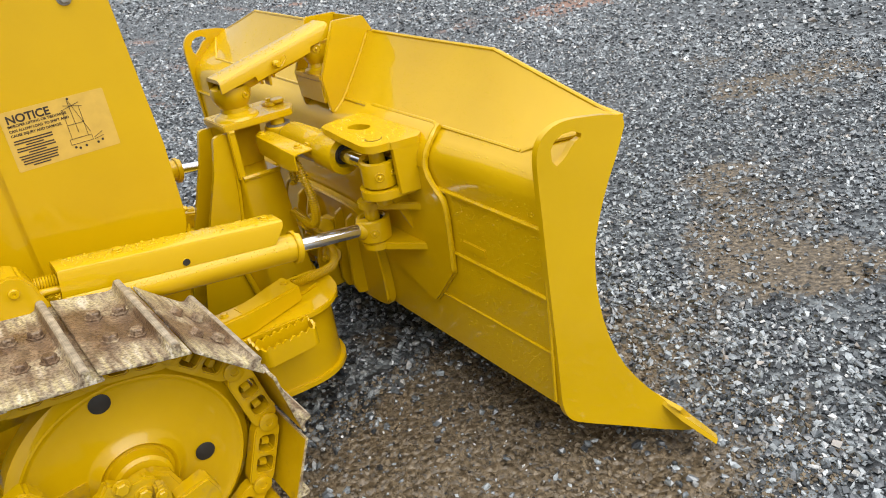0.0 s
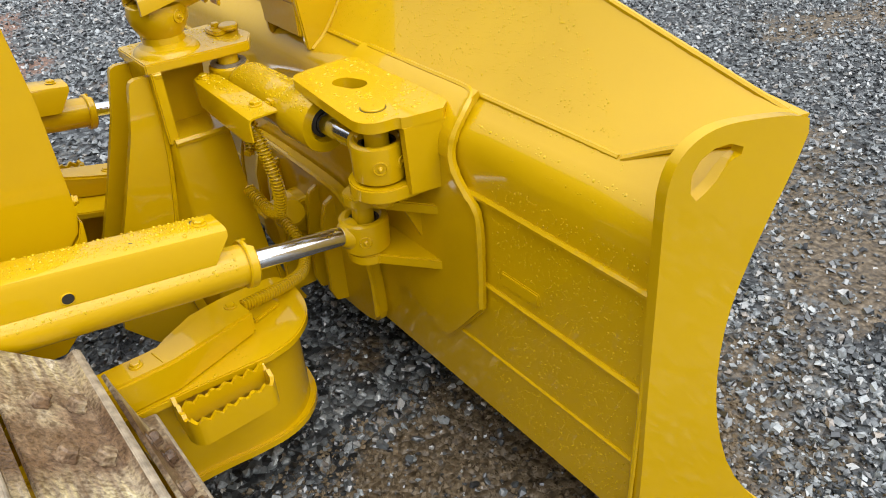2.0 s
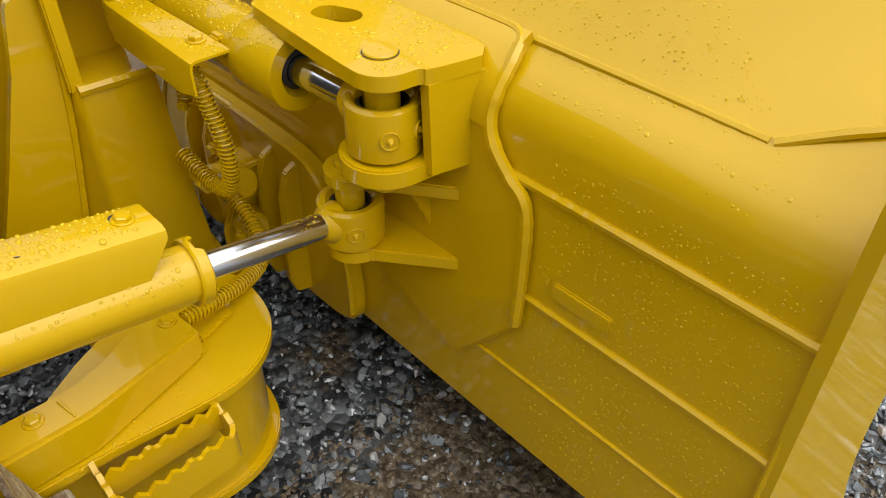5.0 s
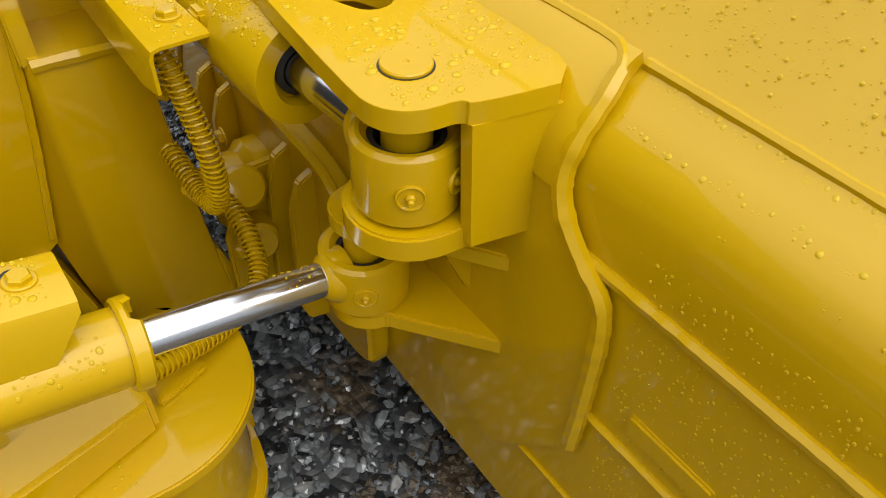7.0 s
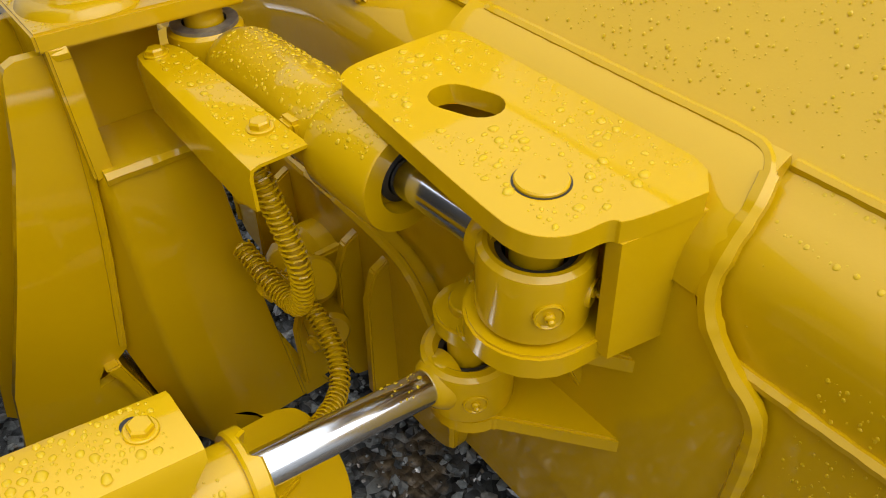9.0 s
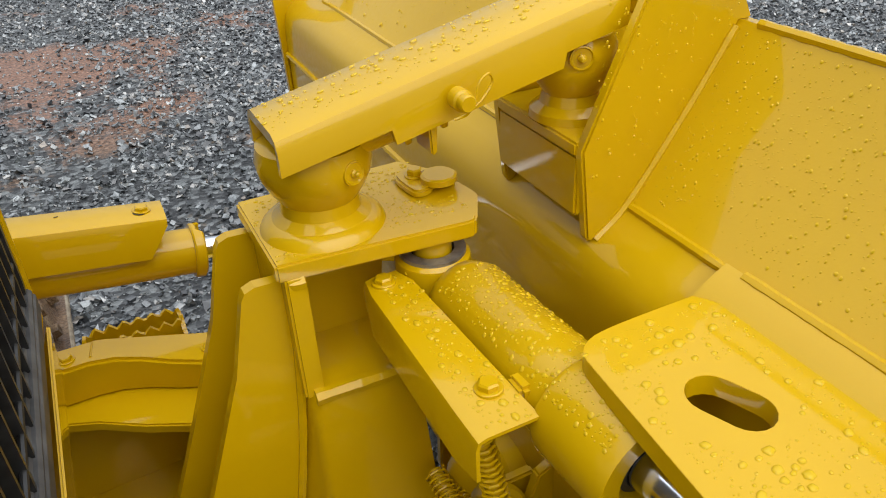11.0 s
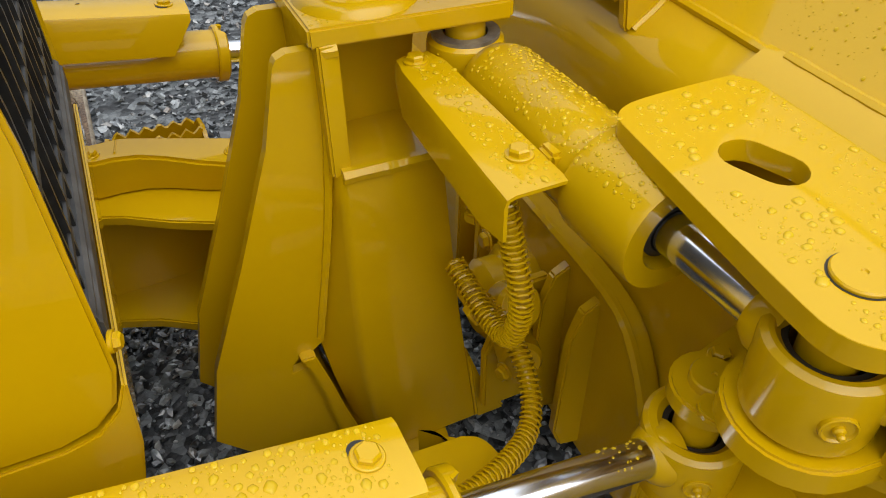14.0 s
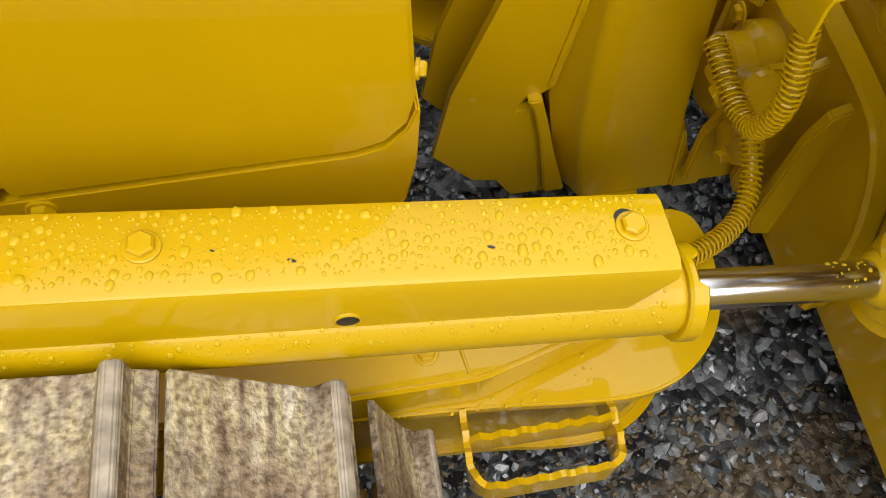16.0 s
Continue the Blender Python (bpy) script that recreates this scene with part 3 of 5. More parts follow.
def side_of(pts, s):
    """A right-hand outline for either arm; the left one stands a little further out."""
    return [(x, s * y + (0.062 if s < 0 else 0.0)) for x, y in pts]


frame_top = part("push_frame", slab([(1.57, -0.26), (1.665, -0.26), (1.70, 0.0), (1.665, 0.26), (1.57, 0.26), (1.60, 0.0)], 0.085, 0.128, "z", (), 0.004), PAINT, dozer, "C-shaped box-section push frame round the machine's nose")
COVER = [(0.75, -0.455), (1.318, -0.456), (1.335, -0.453), (1.517, -0.398), (1.520, -0.390), (1.512, -0.306), (1.50, -0.302), (1.43, -0.335), (1.38, -0.365), (1.34, -0.382), (1.30, -0.388), (0.75, -0.378)]
for s in (1, -1):
    dz = 0.0 if s > 0 else 0.04
    part("arm_plate", slab(side_of(OUT + INN, s), 0.372 + dz, 0.392 + dz, "z", (), 0.003), PAINT, frame_top)
    part("bottom_flange", slab(side_of([(x - (0.012 if x > 1.4 else 0), y * 0.975) for x, y in OUT + INN], s), 0.128 + dz, 0.150 + dz, "z", (), 0.003), PAINT, frame_top)
    out = [(x - (0.022 if x > 1.4 else 0), y + 0.022) for x, y in OUT]
    inn = [(x - (0.044 if x > 1.4 else 0), y + 0.044) for x, y in reversed(OUT)]
    part("box_wall", slab(side_of(out + inn, s), 0.149 + dz, 0.373 + dz, "z", (), 0), PAINT, frame_top)
    cv = slab(side_of(COVER, s), 0.390 + dz, 0.466 + dz, "z", (), 0.006)
    for v in cv.verts:
        if v.co.z > 0.41 + dz:
            v.co.z -= 0.10 * max(0.0, v.co.x - 1.318)
    cover = part("arm_cover", cv, PAINT, frame_top, "raised bolted cover channel on the frame arm")
    (bx, by), (ex, ey) = side_of([(1.268, -0.416), (1.492, -0.350)], s)
    bolt(cover, (bx, by, 0.466 + dz), (0, 0, 1), 0.011, 0.009)
    bolt(cover, (ex, ey, 0.449 + dz), (0.1, 0, 1), 0.011, 0.007)
    (bx, by), (ex, ey) = side_of([(1.10, -0.405), (1.535, -0.352)], s)
    bead([(bx + 0.205, by, 0.4665 + dz), (bx + 0.212, side_of([(0, -0.448)], s)[0][1], 0.4655 + dz)], 0.0022, cover)
    part("hose_pad", slab(side_of([(1.528, -0.372), (1.60, -0.350), (1.595, -0.295), (1.528, -0.31)], s), 0.391 + dz, 0.402 + dz, "z", (), 0.003), PAINT, cover)

    # step with saw-tooth treads
    def tooth(pts, z0, z1, teeth, amp):
        bm = bmesh.new()
        path = even([Vector((*p, 0)) for p in pts], 0.0062)
        low, high = [], []
        for i, p in enumerate(path):
            k = abs(((i * 0.0062 / teeth) % 1.0) * 2 - 1)
            d = path[min(i + 1, len(path) - 1)] - path[max(i - 1, 0)]
            nrm = Vector((-d.y, d.x, 0)).normalized() * 0.004
            low.append([bm.verts.new((p + q * nrm) * 1.0 + Vector((0, 0, z0))) for q in (-1, 1)])
            high.append([bm.verts.new((p + q * nrm) + Vector((0, 0, z1 - amp * k))) for q in (-1, 1)])
        for i in range(len(path) - 1):
            for q in (0, 1):
                bm.faces.new((low[i][q], low[i + 1][q], high[i + 1][q], high[i][q]))
            bm.faces.new((high[i][0], high[i][1], high[i + 1][1], high[i + 1][0]))
            bm.faces.new((low[i][0], low[i][1], low[i + 1][1], low[i + 1][0]))
        for i in (0, -1):
            bm.faces.new((low[i][0], low[i][1], high[i][1], high[i][0]))
        return bm

    dz, dy, dx = (0.060, 0.075, -0.012) if s < 0 else (0.0, 0.0, 0.0)
    loop = [(x + dx, y + dy) for x, y in ((1.302, -0.452 * s), (1.300, -0.528 * s), (1.306, -0.546 * s), (1.320, -0.556 * s), (1.462, -0.554 * s), (1.474, -0.548 * s), (1.480, -0.534 * s), (1.478, -0.455 * s))]
    step = part("step", tooth(loop, 0.327 + dz, 0.394 + dz, 0.026, 0.014), PAINT, frame_top, "saw-toothed boarding step")
    part("inner_tread", tooth([(1.304 + dx, -0.500 * s + dy), (1.478 + dx, -0.500 * s + dy)], 0.347 + dz, 0.400 + dz, 0.026, 0.014), PAINT, step)

# tower
def tower_row(z, back, fore, right):
    """One level of the tower box: a bent plate with a wide rounded rear corner."""
    y0, y1 = -0.036, 0.150
    q = [(back, y1), (back, 0.012), (back + 0.5 * (fore - back), -0.010), (fore - 0.008, -0.026), (fore - 0.004, -0.032), (fore + 0.004, y0)]
    q += [(right - 0.014, y0), (right - 0.004, y0 + 0.004), (right, y0 + 0.014), (right, y1)]
    return [(x, y, z) for x, y in q]


LEVELS = [(0.130, 1.560, 1.590, 1.794), (0.175, 1.552, 1.585, 1.772), (0.220, 1.542, 1.578, 1.754), (0.300, 1.527, 1.570, 1.737), (0.400, 1.513, 1.565, 1.726), (0.575, 1.540, 1.566, 1.711), (0.640, 1.549, 1.567, 1.706), (0.684, 1.554, 1.568, 1.702), (0.696, 1.558, 1.572, 1.696)]
tower = part("tower", loft([tower_row(*q) for q in LEVELS]), PAINT, dozer, "tall welded box tower rising from the push frame", smooth=40)
part("tower_web", slab([(1.556, 0.69), (1.580, 0.69), (1.580, 0.862), (1.556, 0.862)], -0.028, 0.148, "y", (), 0.003), PAINT, tower)
part("tower_back", slab([(1.58, 0.69), (1.70, 0.68), (1.72, 0.862), (1.58, 0.862)], 0.085, 0.10, "y", (), 0.003), PAINT, tower)
bead([(1.566, -0.032, 0.694), (1.63, -0.033, 0.693), (1.698, -0.032, 0.690)], 0.010, tower)
TP = [(1.549, -0.024), (1.774, -0.046), (1.782, -0.045), (1.789, -0.036), (1.815, 0.010), (1.817, 0.02), (1.806, 0.095), (1.77, 0.152), (1.549, 0.150)]
tower_plate = part("tower_plate", slab(TP, 0.857, 0.880, "z", (), 0.003), PAINT, tower, "flat tower head plate with rain drops")
bead([(1.562, -0.020, 0.853), (1.570, -0.022, 0.852), (1.580, -0.024, 0.853)], 0.009, tower)
KEEP = [(x + 0.010, y + 0.014) for x, y in ((1.728, 0.075), (1.735, 0.086), (1.752, 0.088), (1.765, 0.080), (1.795, 0.052), (1.797, 0.036), (1.785, 0.03), (1.765, 0.035), (1.752, 0.022), (1.738, 0.022), (1.731, 0.03))]
keeper = part("pin_keeper", slab(soften(KEEP, 1), 0.879, 0.890, "z", (), 0.003), PAINT, tower, "bolted pin keeper plate")
part("pin_disc", lathe([(0.022, 0), (0.023, 0.001), (0.023, 0.008), (0.020, 0.010)], (1.783, 0.052, 0.889), (1.783, 0.052, 1), 24), PAINT, keeper)
bolt(keeper, (1.762, 0.078, 0.890), (0, 0, 1), 0.010, 0.011)
GUS = [(1.510, 0.836), (1.515, 0.845), (1.527, 0.850), (1.574, 0.848), (1.562, 0.690), (1.546, 0.575), (1.517, 0.402), (1.497, 0.387), (1.485, 0.391), (1.465, 0.368), (1.462, 0.352), (1.492, 0.356), (1.500, 0.320), (1.512, 0.270), (1.533, 0.120), (1.47, 0.120), (1.442, 0.171), (1.399, 0.182), (1.332, 0.264), (1.362, 0.408), (1.428, 0.576), (1.486, 0.736)]
for y in (0.004, 0.130):
    part("tower_gusset", slab(GUS, y - 0.008, y + 0.008, "y", (), 0), PAINT, tower, "tall tapering gusset plate with a cope notch", smooth=25)
bead([(1.566, -0.006, 0.835), (1.556, -0.006, 0.69), (1.541, -0.006, 0.575), (1.512, -0.006, 0.41)], 0.006, tower)
part("heel_rib", slab([(1.476, 0.392), (1.498, 0.392), (1.514, 0.330), (1.532, 0.250), (1.562, 0.140), (1.524, 0.140), (1.514, 0.220), (1.502, 0.300), (1.488, 0.360)], -0.022, 0.118, "y", (), 0.003), PAINT, tower)
part("inner_web", slab([(1.44, 0.40), (1.50, 0.40), (1.53, 0.14), (1.44, 0.16)], 0.055, 0.067, "y", (), 0.002), PAINT, tower)
part("nose_flare", slab([(1.730, 0.32), (1.756, 0.24), (1.806, 0.135), (1.75, 0.135)], -0.046, -0.030, "y", (), 0.004), PAINT, tower)

# rear cup and pitch link
cup = part("pitch_cup", lathe([(0.062, 0), (0.060, 0.012), (0.047, 0.022), (0.045, 0.036), (0.056, 0.052), (0.064, 0.070), (0.066, 0.088), (0.062, 0.104), (0.045, 0.112)], (1.628, 0.046, 0.880), (1.628, 0.046, 1), 40), PAINT, tower, "ball cup under the pitch link")


def nipple(parent, place, normal):
    place, normal = Vector(place), Vector(normal).normalized()
    part("grease_nipple", lathe([(0.0145, -0.004), (0.0142, 0.0018), (0.0128, 0.0024), (0.0112, 0.0004), (0.0050, 0.0002), (0.0050, 0.003), (0.0030, 0.0045), (0.0034, 0.008), (0.002, 0.010)], place, place + normal, 14), PAINT, parent)


part("weld_bead", lathe([(0.058, 0.0), (0.074, 0.0), (0.071, 0.006), (0.064, 0.012), (0.058, 0.014)], (1.628, 0.046, 0.8795), (1.628, 0.046, 1), 40, True), PAINT, cup)
nipple(cup, (1.652, -0.014, 0.960), (0.35, -0.93, 0.05))
AX, BX = Vector((1.572, 0.030, 1.022)), Vector((1.970, -0.002, 1.122))


def link_section(p, drop, w=0.058):
    sec = [(-w, -drop), (-w, -0.016), (-w + 0.006, -0.005), (-w + 0.018, 0.0), (w - 0.018, 0.0), (w - 0.006, -0.005), (w, -0.016), (w, -drop), (w - 0.009, -drop), (w - 0.009, -0.012), (-w + 0.009, -0.012), (-w + 0.009, -drop)]
    return [(p.x + 0.02 * a * 0, p.y + a, p.z + c) for a, c in sec]


link = part("pitch_link", loft([link_section(AX, 0.042), link_section(AX.lerp(BX, 0.30), 0.044), link_section(AX.lerp(BX, 0.31), 0.062), link_section(AX.lerp(BX, 0.80), 0.062), link_section(AX.lerp(BX, 0.81), 0.046), link_section(BX, 0.046)]), PAINT, dozer, "folded steel channel guard over the pitch link")
part("link_bar", rod_between(AX.lerp(BX, 0.08) - Vector((0, 0, 0.06)), AX.lerp(BX, 0.9) - Vector((0, 0, 0.062)), 0.024), PAINT, link, "threaded pitch adjuster bar")
for k in (0.36, 0.41, 0.47):
    part("lock_nut", rod_between(AX.lerp(BX, k) - Vector((0, 0, 0.060)), AX.lerp(BX, k + 0.022) - Vector((0, 0, 0.060)), 0.034, 6), PAINT, link)
part("lock_tab", slab([(1.735, 1.02), (1.748, 1.02), (1.745, 0.965), (1.738, 0.965)], -0.03, 0.01, "y", (), 0.002), PAINT, link)
P = Vector((1.760, -0.056, 1.034))
part("clevis_pin", lathe([(0.012, -0.004), (0.012, 0.010), (0.0095, 0.012), (0.0095, 0.020), (0.008, 0.022)], P, P + Vector((0, -1, 0)), 20), PAINT, link)
clip = spline([P + Vector(q) for q in ((-0.014, -0.014, -0.016), (0.0, -0.017, -0.012), (0.010, -0.016, 0.0), (0.016, -0.014, 0.016), (0.028, -0.012, 0.024), (0.034, -0.010, 0.014), (0.022, -0.012, 0.0), (0.008, -0.013, -0.010))], 8)
part("cotter_clip", sweep(clip, 0.0014, 6), PAINT, link, "thin wire retaining clip")
neck = part("pitch_ball", lathe([(0.050, 0), (0.049, 0.010), (0.038, 0.018), (0.034, 0.030), (0.046, 0.048), (0.052, 0.066), (0.052, 0.088), (0.045, 0.10)], (1.925, 0.0, 0.962), (1.925, 0.0, 1.2), 36), PAINT, shelf, "ball socket on the pitch shelf")
nipple(neck, (1.905, -0.048, 1.045), (-0.35, -0.93, 0.0))


# -- cylinders --
def eye(name, at, r, h, bore, parent, label=""):
    x, y, z = at
    prof = [(bore, 0.006), (bore + 0.006, 0.0), (r - 0.006, 0.0), (r - 0.001, 0.004), (r, 0.010), (r, h - 0.010), (r - 0.001, h - 0.004), (r - 0.006, h), (bore + 0.006, h), (bore, h - 0.006)]
    e = part(name, lathe(prof, (x, y, z - h / 2), (x, y, z + 1), 44, True), PAINT, parent, label)
    part("seal", lathe([(bore - 0.006, 0.010), (bore + 0.001, 0.010), (bore + 0.001, h - 0.008), (bore - 0.006, h - 0.008)], (x, y, z - h / 2), (x, y, z + 1), 36, True), SEAL_SHADE, e)
    return e


def angle_cylinder(s):
    """One side's blade-angle cylinder with its bolted cover; s is -1 or 1."""
    pin = Vector((1.787, -0.447, 0.556)) if s < 0 else Vector((1.782, 0.546, 0.576))
    back = Vector((-1.0, -0.025 * s, 0.143)).normalized()
    up = Vector((0.143, 0, 1.0)).normalized()

    def at(d, y=0.0, h=0.0):
        return pin + back * d + Vector((0, s * -y, 0)) + up * h
    gl = 0.262 if s < 0 else 0.252
    barrel = part("angle_cylinder", rod_between(at(gl + 0.010), at(0.90), 0.0415, 36, 0.004), PAINT, dozer, "yellow hydraulic angle cylinder with extended chrome rod")
    notch = lathe([(0.024, 0.008), (0.030, 0.006), (0.030, 0.0), (0.046, 0.0), (0.0495, 0.003), (0.0495, 0.017), (0.047, 0.020), (0.040, 0.020)], at(gl), at(gl + 1), 48)
    for v in notch.verts:
        q = v.co - at(gl)
        if q.dot(back) < 0.007 and abs(q.y) < 0.016 and q.dot(up) > 0.02:
            v.co += back * 0.009
    part("gland", notch, PAINT, barrel, "slotted cylinder gland")
    part("rod", rod_between(at(0.035), at(gl + 0.02), 0.0205, 36, 0.001), CHROME, barrel, "polished chrome piston rod with rain drops")
    end = eye("rod_eye", pin, 0.054, 0.074, 0.0335, barrel)
    part("eye_neck", lathe([(0.034, 0.03), (0.033, 0.046), (0.027, 0.056), (0.022, 0.060)], pin, at(1), 28), PAINT, end)
    part("pin", rod_between(pin - Vector((0, 0, 0.075)), pin + Vector((0, 0, 0.08)), 0.0235), PAINT, end)
    nipple(end, pin + Vector((-0.028, s * 0.0460, 0.0)), (-0.52, s * 0.85, 0))

    def sec(d, w0, w1, top, low, cut=0.0):
        pts = [(w0, low), (w0, top - 0.014), (w0 + 0.004, top - 0.004), (w0 + 0.014, top), (w1 - 0.014, top), (w1 - 0.004, top - 0.004), (w1, top - 0.014), (w1, low), (w1 - 0.006, low), (w1 - 0.006, top - 0.012), (w0 + 0.006, top - 0.012), (w0 + 0.006, low)]
        return [at(d + cut * (1 if k in (0, 11, 7, 8) else 0), a, h) for k, (a, h) in enumerate(pts)]
    cover = part("cylinder_cover", loft([sec(0.315, -0.028, 0.058, 0.099, 0.026, 0.030), sec(0.905, -0.028, 0.058, 0.105, 0.026)]), PAINT, barrel, "bolted sheet-steel cover beaded with rain")
    for d, h in ((0.350, 0.0995), (0.752, 0.1035)):
        if d < 0.5:
            hole = at(d + 0.004, 0.026, h)
            # dark disc on the surface, standing in for the shade inside the slot
            part("bolt_slot_shade", lathe([(0.0005, 0.0002), (0.0105, 0.0002), (0.0105, 0.0008), (0.0005, 0.0008)], hole, hole + up, 18), SEAL_SHADE, cover)
        bolt(cover, at(d, 0.018, h), up, 0.0115, 0.009)
    h = at(0.598, -0.0285, 0.046)
    # the cover is not cut here: a dark disc paints the hole's inner shade
    part("hole_shade_disc", lathe([(0.0104, -0.001), (0.0104, 0.0006), (0.0092, 0.0008)], h, h + Vector((0, s, 0)), 24), SEAL_SHADE, cover, "dark disc painted for the shade inside a bolt hole")
    part("hole_rim", lathe([(0.0098, -0.001), (0.0125, -0.001), (0.0120, 0.0010), (0.0103, 0.0018)], h, h + Vector((0, s, 0)), 24, True), PAINT, cover)
    for d, y, q in ((0.478, 0.004, 0.0024), (0.640, 0.000, 0.0026), (0.700, 0.012, 0.0014)):
        nick = [(a * 1.5 + 0.3 * c, c) for a, c in ring(7, 0, 0, q, q * 0.6, 30)]
        nb = slab(nick, 0.0002, 0.0009, "z", (), 0)
        for v in nb.verts:
            v.co = at(d + v.co.x, y + v.co.y, 0.0990 + 0.0103 * (d - 0.322) + v.co.z)
        part("paint_chip", nb, INK, cover, "small chip in the paint", smooth=0)
    sp = [at(0.895 + 0.00055 * i, 0.026 + 0.017 * math.cos(i * 0.52), 0.058 + 0.017 * math.sin(i * 0.52)) for i in range(130)]
    part("hose_spring", sweep(sp, 0.0032, 6), PAINT, barrel, "coiled wire hose guard")
    part("hose", rod_between(at(0.89, 0.026, 0.058), at(0.975, 0.026, 0.058), 0.013), PAINT, barrel)
    part("hose", rod_between(at(0.90, 0.000, 0.046), at(0.975, 0.000, 0.046), 0.010), PAINT, barrel)
    return barrel


for s in (-1, 1):
    angle_cylinder(s)
far_lug = part("left_lug", slab([(1.882, 0.43), *[(x, -y) for x, y in ring(14, 1.750, -0.546, 0.05, start=70, end=262)], (1.882, 0.68)], 0.520, 0.540, "z", (), 0.003), PAINT, blade)

TA, TB = Vector((1.748, 0.045, 0.792)), Vector((1.788, -0.536, 0.777))
tdir = (TB - TA).normalized()


def ta(d):
    return TA + tdir * d


tilt = part("tilt_cylinder", lathe([(0.026, 0.088), (0.038, 0.092), (0.048, 0.101), (0.053, 0.118), (0.053, 0.225), (0.0535, 0.226), (0.0535, 0.312), (0.060, 0.317), (0.0615, 0.322), (0.0615, 0.414), (0.060, 0.418), (0.039, 0.418), (0.036, 0.400), (0.020, 0.399)], TA, TB, 48), PAINT, dozer, "short fat yellow tilt cylinder wet with rain")
part("gland_ring", lathe([(0.0222, -0.002), (0.030, -0.002), (0.0305, 0.004), (0.0235, 0.006)], ta(0.404), ta(1), 32, True), SEAL_SHADE, tilt)
part("rod", rod_between(ta(0.39), ta(0.55), 0.022, 36, 0.001), CHROME, tilt, "short chrome piston rod")
up_eye = eye("rod_eye", (1.788, -0.536, 0.763), 0.0535, 0.080, 0.037, tilt)
part("eye_neck", lathe([(0.035, 0.03), (0.034, 0.050), (0.028, 0.062)], TB, TA, 28), PAINT, up_eye)
part("pin", rod_between((1.788, -0.536, 0.66), (1.788, -0.536, 0.842), 0.0245), PAINT, up_eye)
nipple(up_eye, (1.760, -0.582, 0.763), (-0.52, -0.85, 0))
nipple(up_eye, (1.809, -0.585, 0.763), (0.40, -0.92, 0))
rear_eye = eye("rear_eye", (1.742, -0.006, 0.793), 0.047, 0.075, 0.030, tilt)
part("pin", rod_between((1.742, -0.006, 0.74), (1.742, -0.006, 0.86), 0.024), PAINT, rear_eye)
part("chrome_shim", lathe([(0.027, 0), (0.041, 0), (0.041, 0.006), (0.027, 0.006)], (1.742, -0.006, 0.829), (1.742, -0.006, 1), 30, True), STEEL, rear_eye, "bare metal shim ring")
part("port_tab", slab([(1.712, -0.256), (1.729, -0.256), (1.729, -0.228), (1.712, -0.228)], 0.795, 0.815, "z", (), 0.004), PAINT, tilt)


def guard_section(y, z, x0, x1, drop):
    return [(x0, y, z - drop), (x0, y, z - 0.012), (x0 + 0.003, y, z - 0.003), (x0 + 0.012, y, z), (x1, y, z), (x1, y, z - 0.004), (x0 + 0.013, y, z - 0.004), (x0 + 0.006, y, z - 0.006), (x0 + 0.004, y, z - 0.013), (x0 + 0.004, y, z - drop)]


guard = part("hose_guard", loft([guard_section(-0.012, 0.822, 1.648, 1.690, 0.03), guard_section(-0.04, 0.821, 1.644, 1.700, 0.06), guard_section(-0.24, 0.809, 1.645, 1.712, 0.065), guard_section(-0.285, 0.806, 1.646, 1.715, 0.052)]), PAINT, tilt, "bent sheet-steel hose guard with hex bolts")
bolt(guard, (1.690, -0.232, 0.809), (0, 0.05, 1), 0.0115, 0.010)
bolt(guard, (1.668, -0.028, 0.821), (0, 0.05, 1), 0.011, 0.009)


def spring_hose(points, r=0.0145, wire=0.0019, pitch=0.0078, label="painted hydraulic hose in a coiled wire sleeve"):
    path = even(spline(points, 16), 0.004)
    # the core's darker paint puts shade into the gaps between the coils
    hose = part("hydraulic_hose", sweep(path, r * 0.80, 14), PAINT_WORN_SHADE, dozer, label)
    up, coil, turn = Vector((0.3, 0.2, 0.93)).normalized(), [], 0.0
    fine = even(path, 0.0009)
    for i, q in enumerate(fine):
        d = (fine[min(i + 1, len(fine) - 1)] - fine[max(i - 1, 0)]).normalized()
        side = d.cross(up).normalized()
        up = side.cross(d).normalized()
        turn += 2 * math.pi * 0.0009 / pitch
        coil.append(q + (r + wire * 0.7) * (math.cos(turn) * side + math.sin(turn) * up))
    part("wire_sleeve", sweep(coil, wire, 5), PAINT, hose)
    return hose


spring_hose([(1.672, -0.20, 0.785), (1.682, -0.222, 0.742), (1.690, -0.232, 0.69), (1.696, -0.246, 0.63), (1.698, -0.240, 0.575), (1.697, -0.220, 0.537), (1.696, -0.180, 0.525), (1.694, -0.135, 0.533), (1.69, -0.08, 0.550)], 0.0125)
spring_hose([(1.722, -0.06, 0.470), (1.738, -0.115, 0.462), (1.744, -0.175, 0.440), (1.734, -0.230, 0.410), (1.703, -0.272, 0.396), (1.645, -0.308, 0.408), (1.575, -0.335, 0.425), (1.515, -0.350, 0.435)], 0.0125)
spring_hose([(1.69, -0.08, 0.80), (1.705, -0.10, 0.74), (1.705, -0.115, 0.69), (1.70, -0.125, 0.65)], 0.011)
part("hose_clamp", slab([(1.68, -0.13), (1.72, -0.09), (1.73, -0.105), (1.69, -0.145)], 0.655, 0.67, "z", (), 0.003), PAINT, dozer)
pipe = part("hose_fitting", rod_between((1.705, -0.09, 0.50), (1.70, -0.165, 0.515), 0.015), PAINT, dozer)
part("fitting_nut", rod_between((1.702, -0.13, 0.508), (1.70, -0.15, 0.512), 0.022, 6), PAINT, pipe)

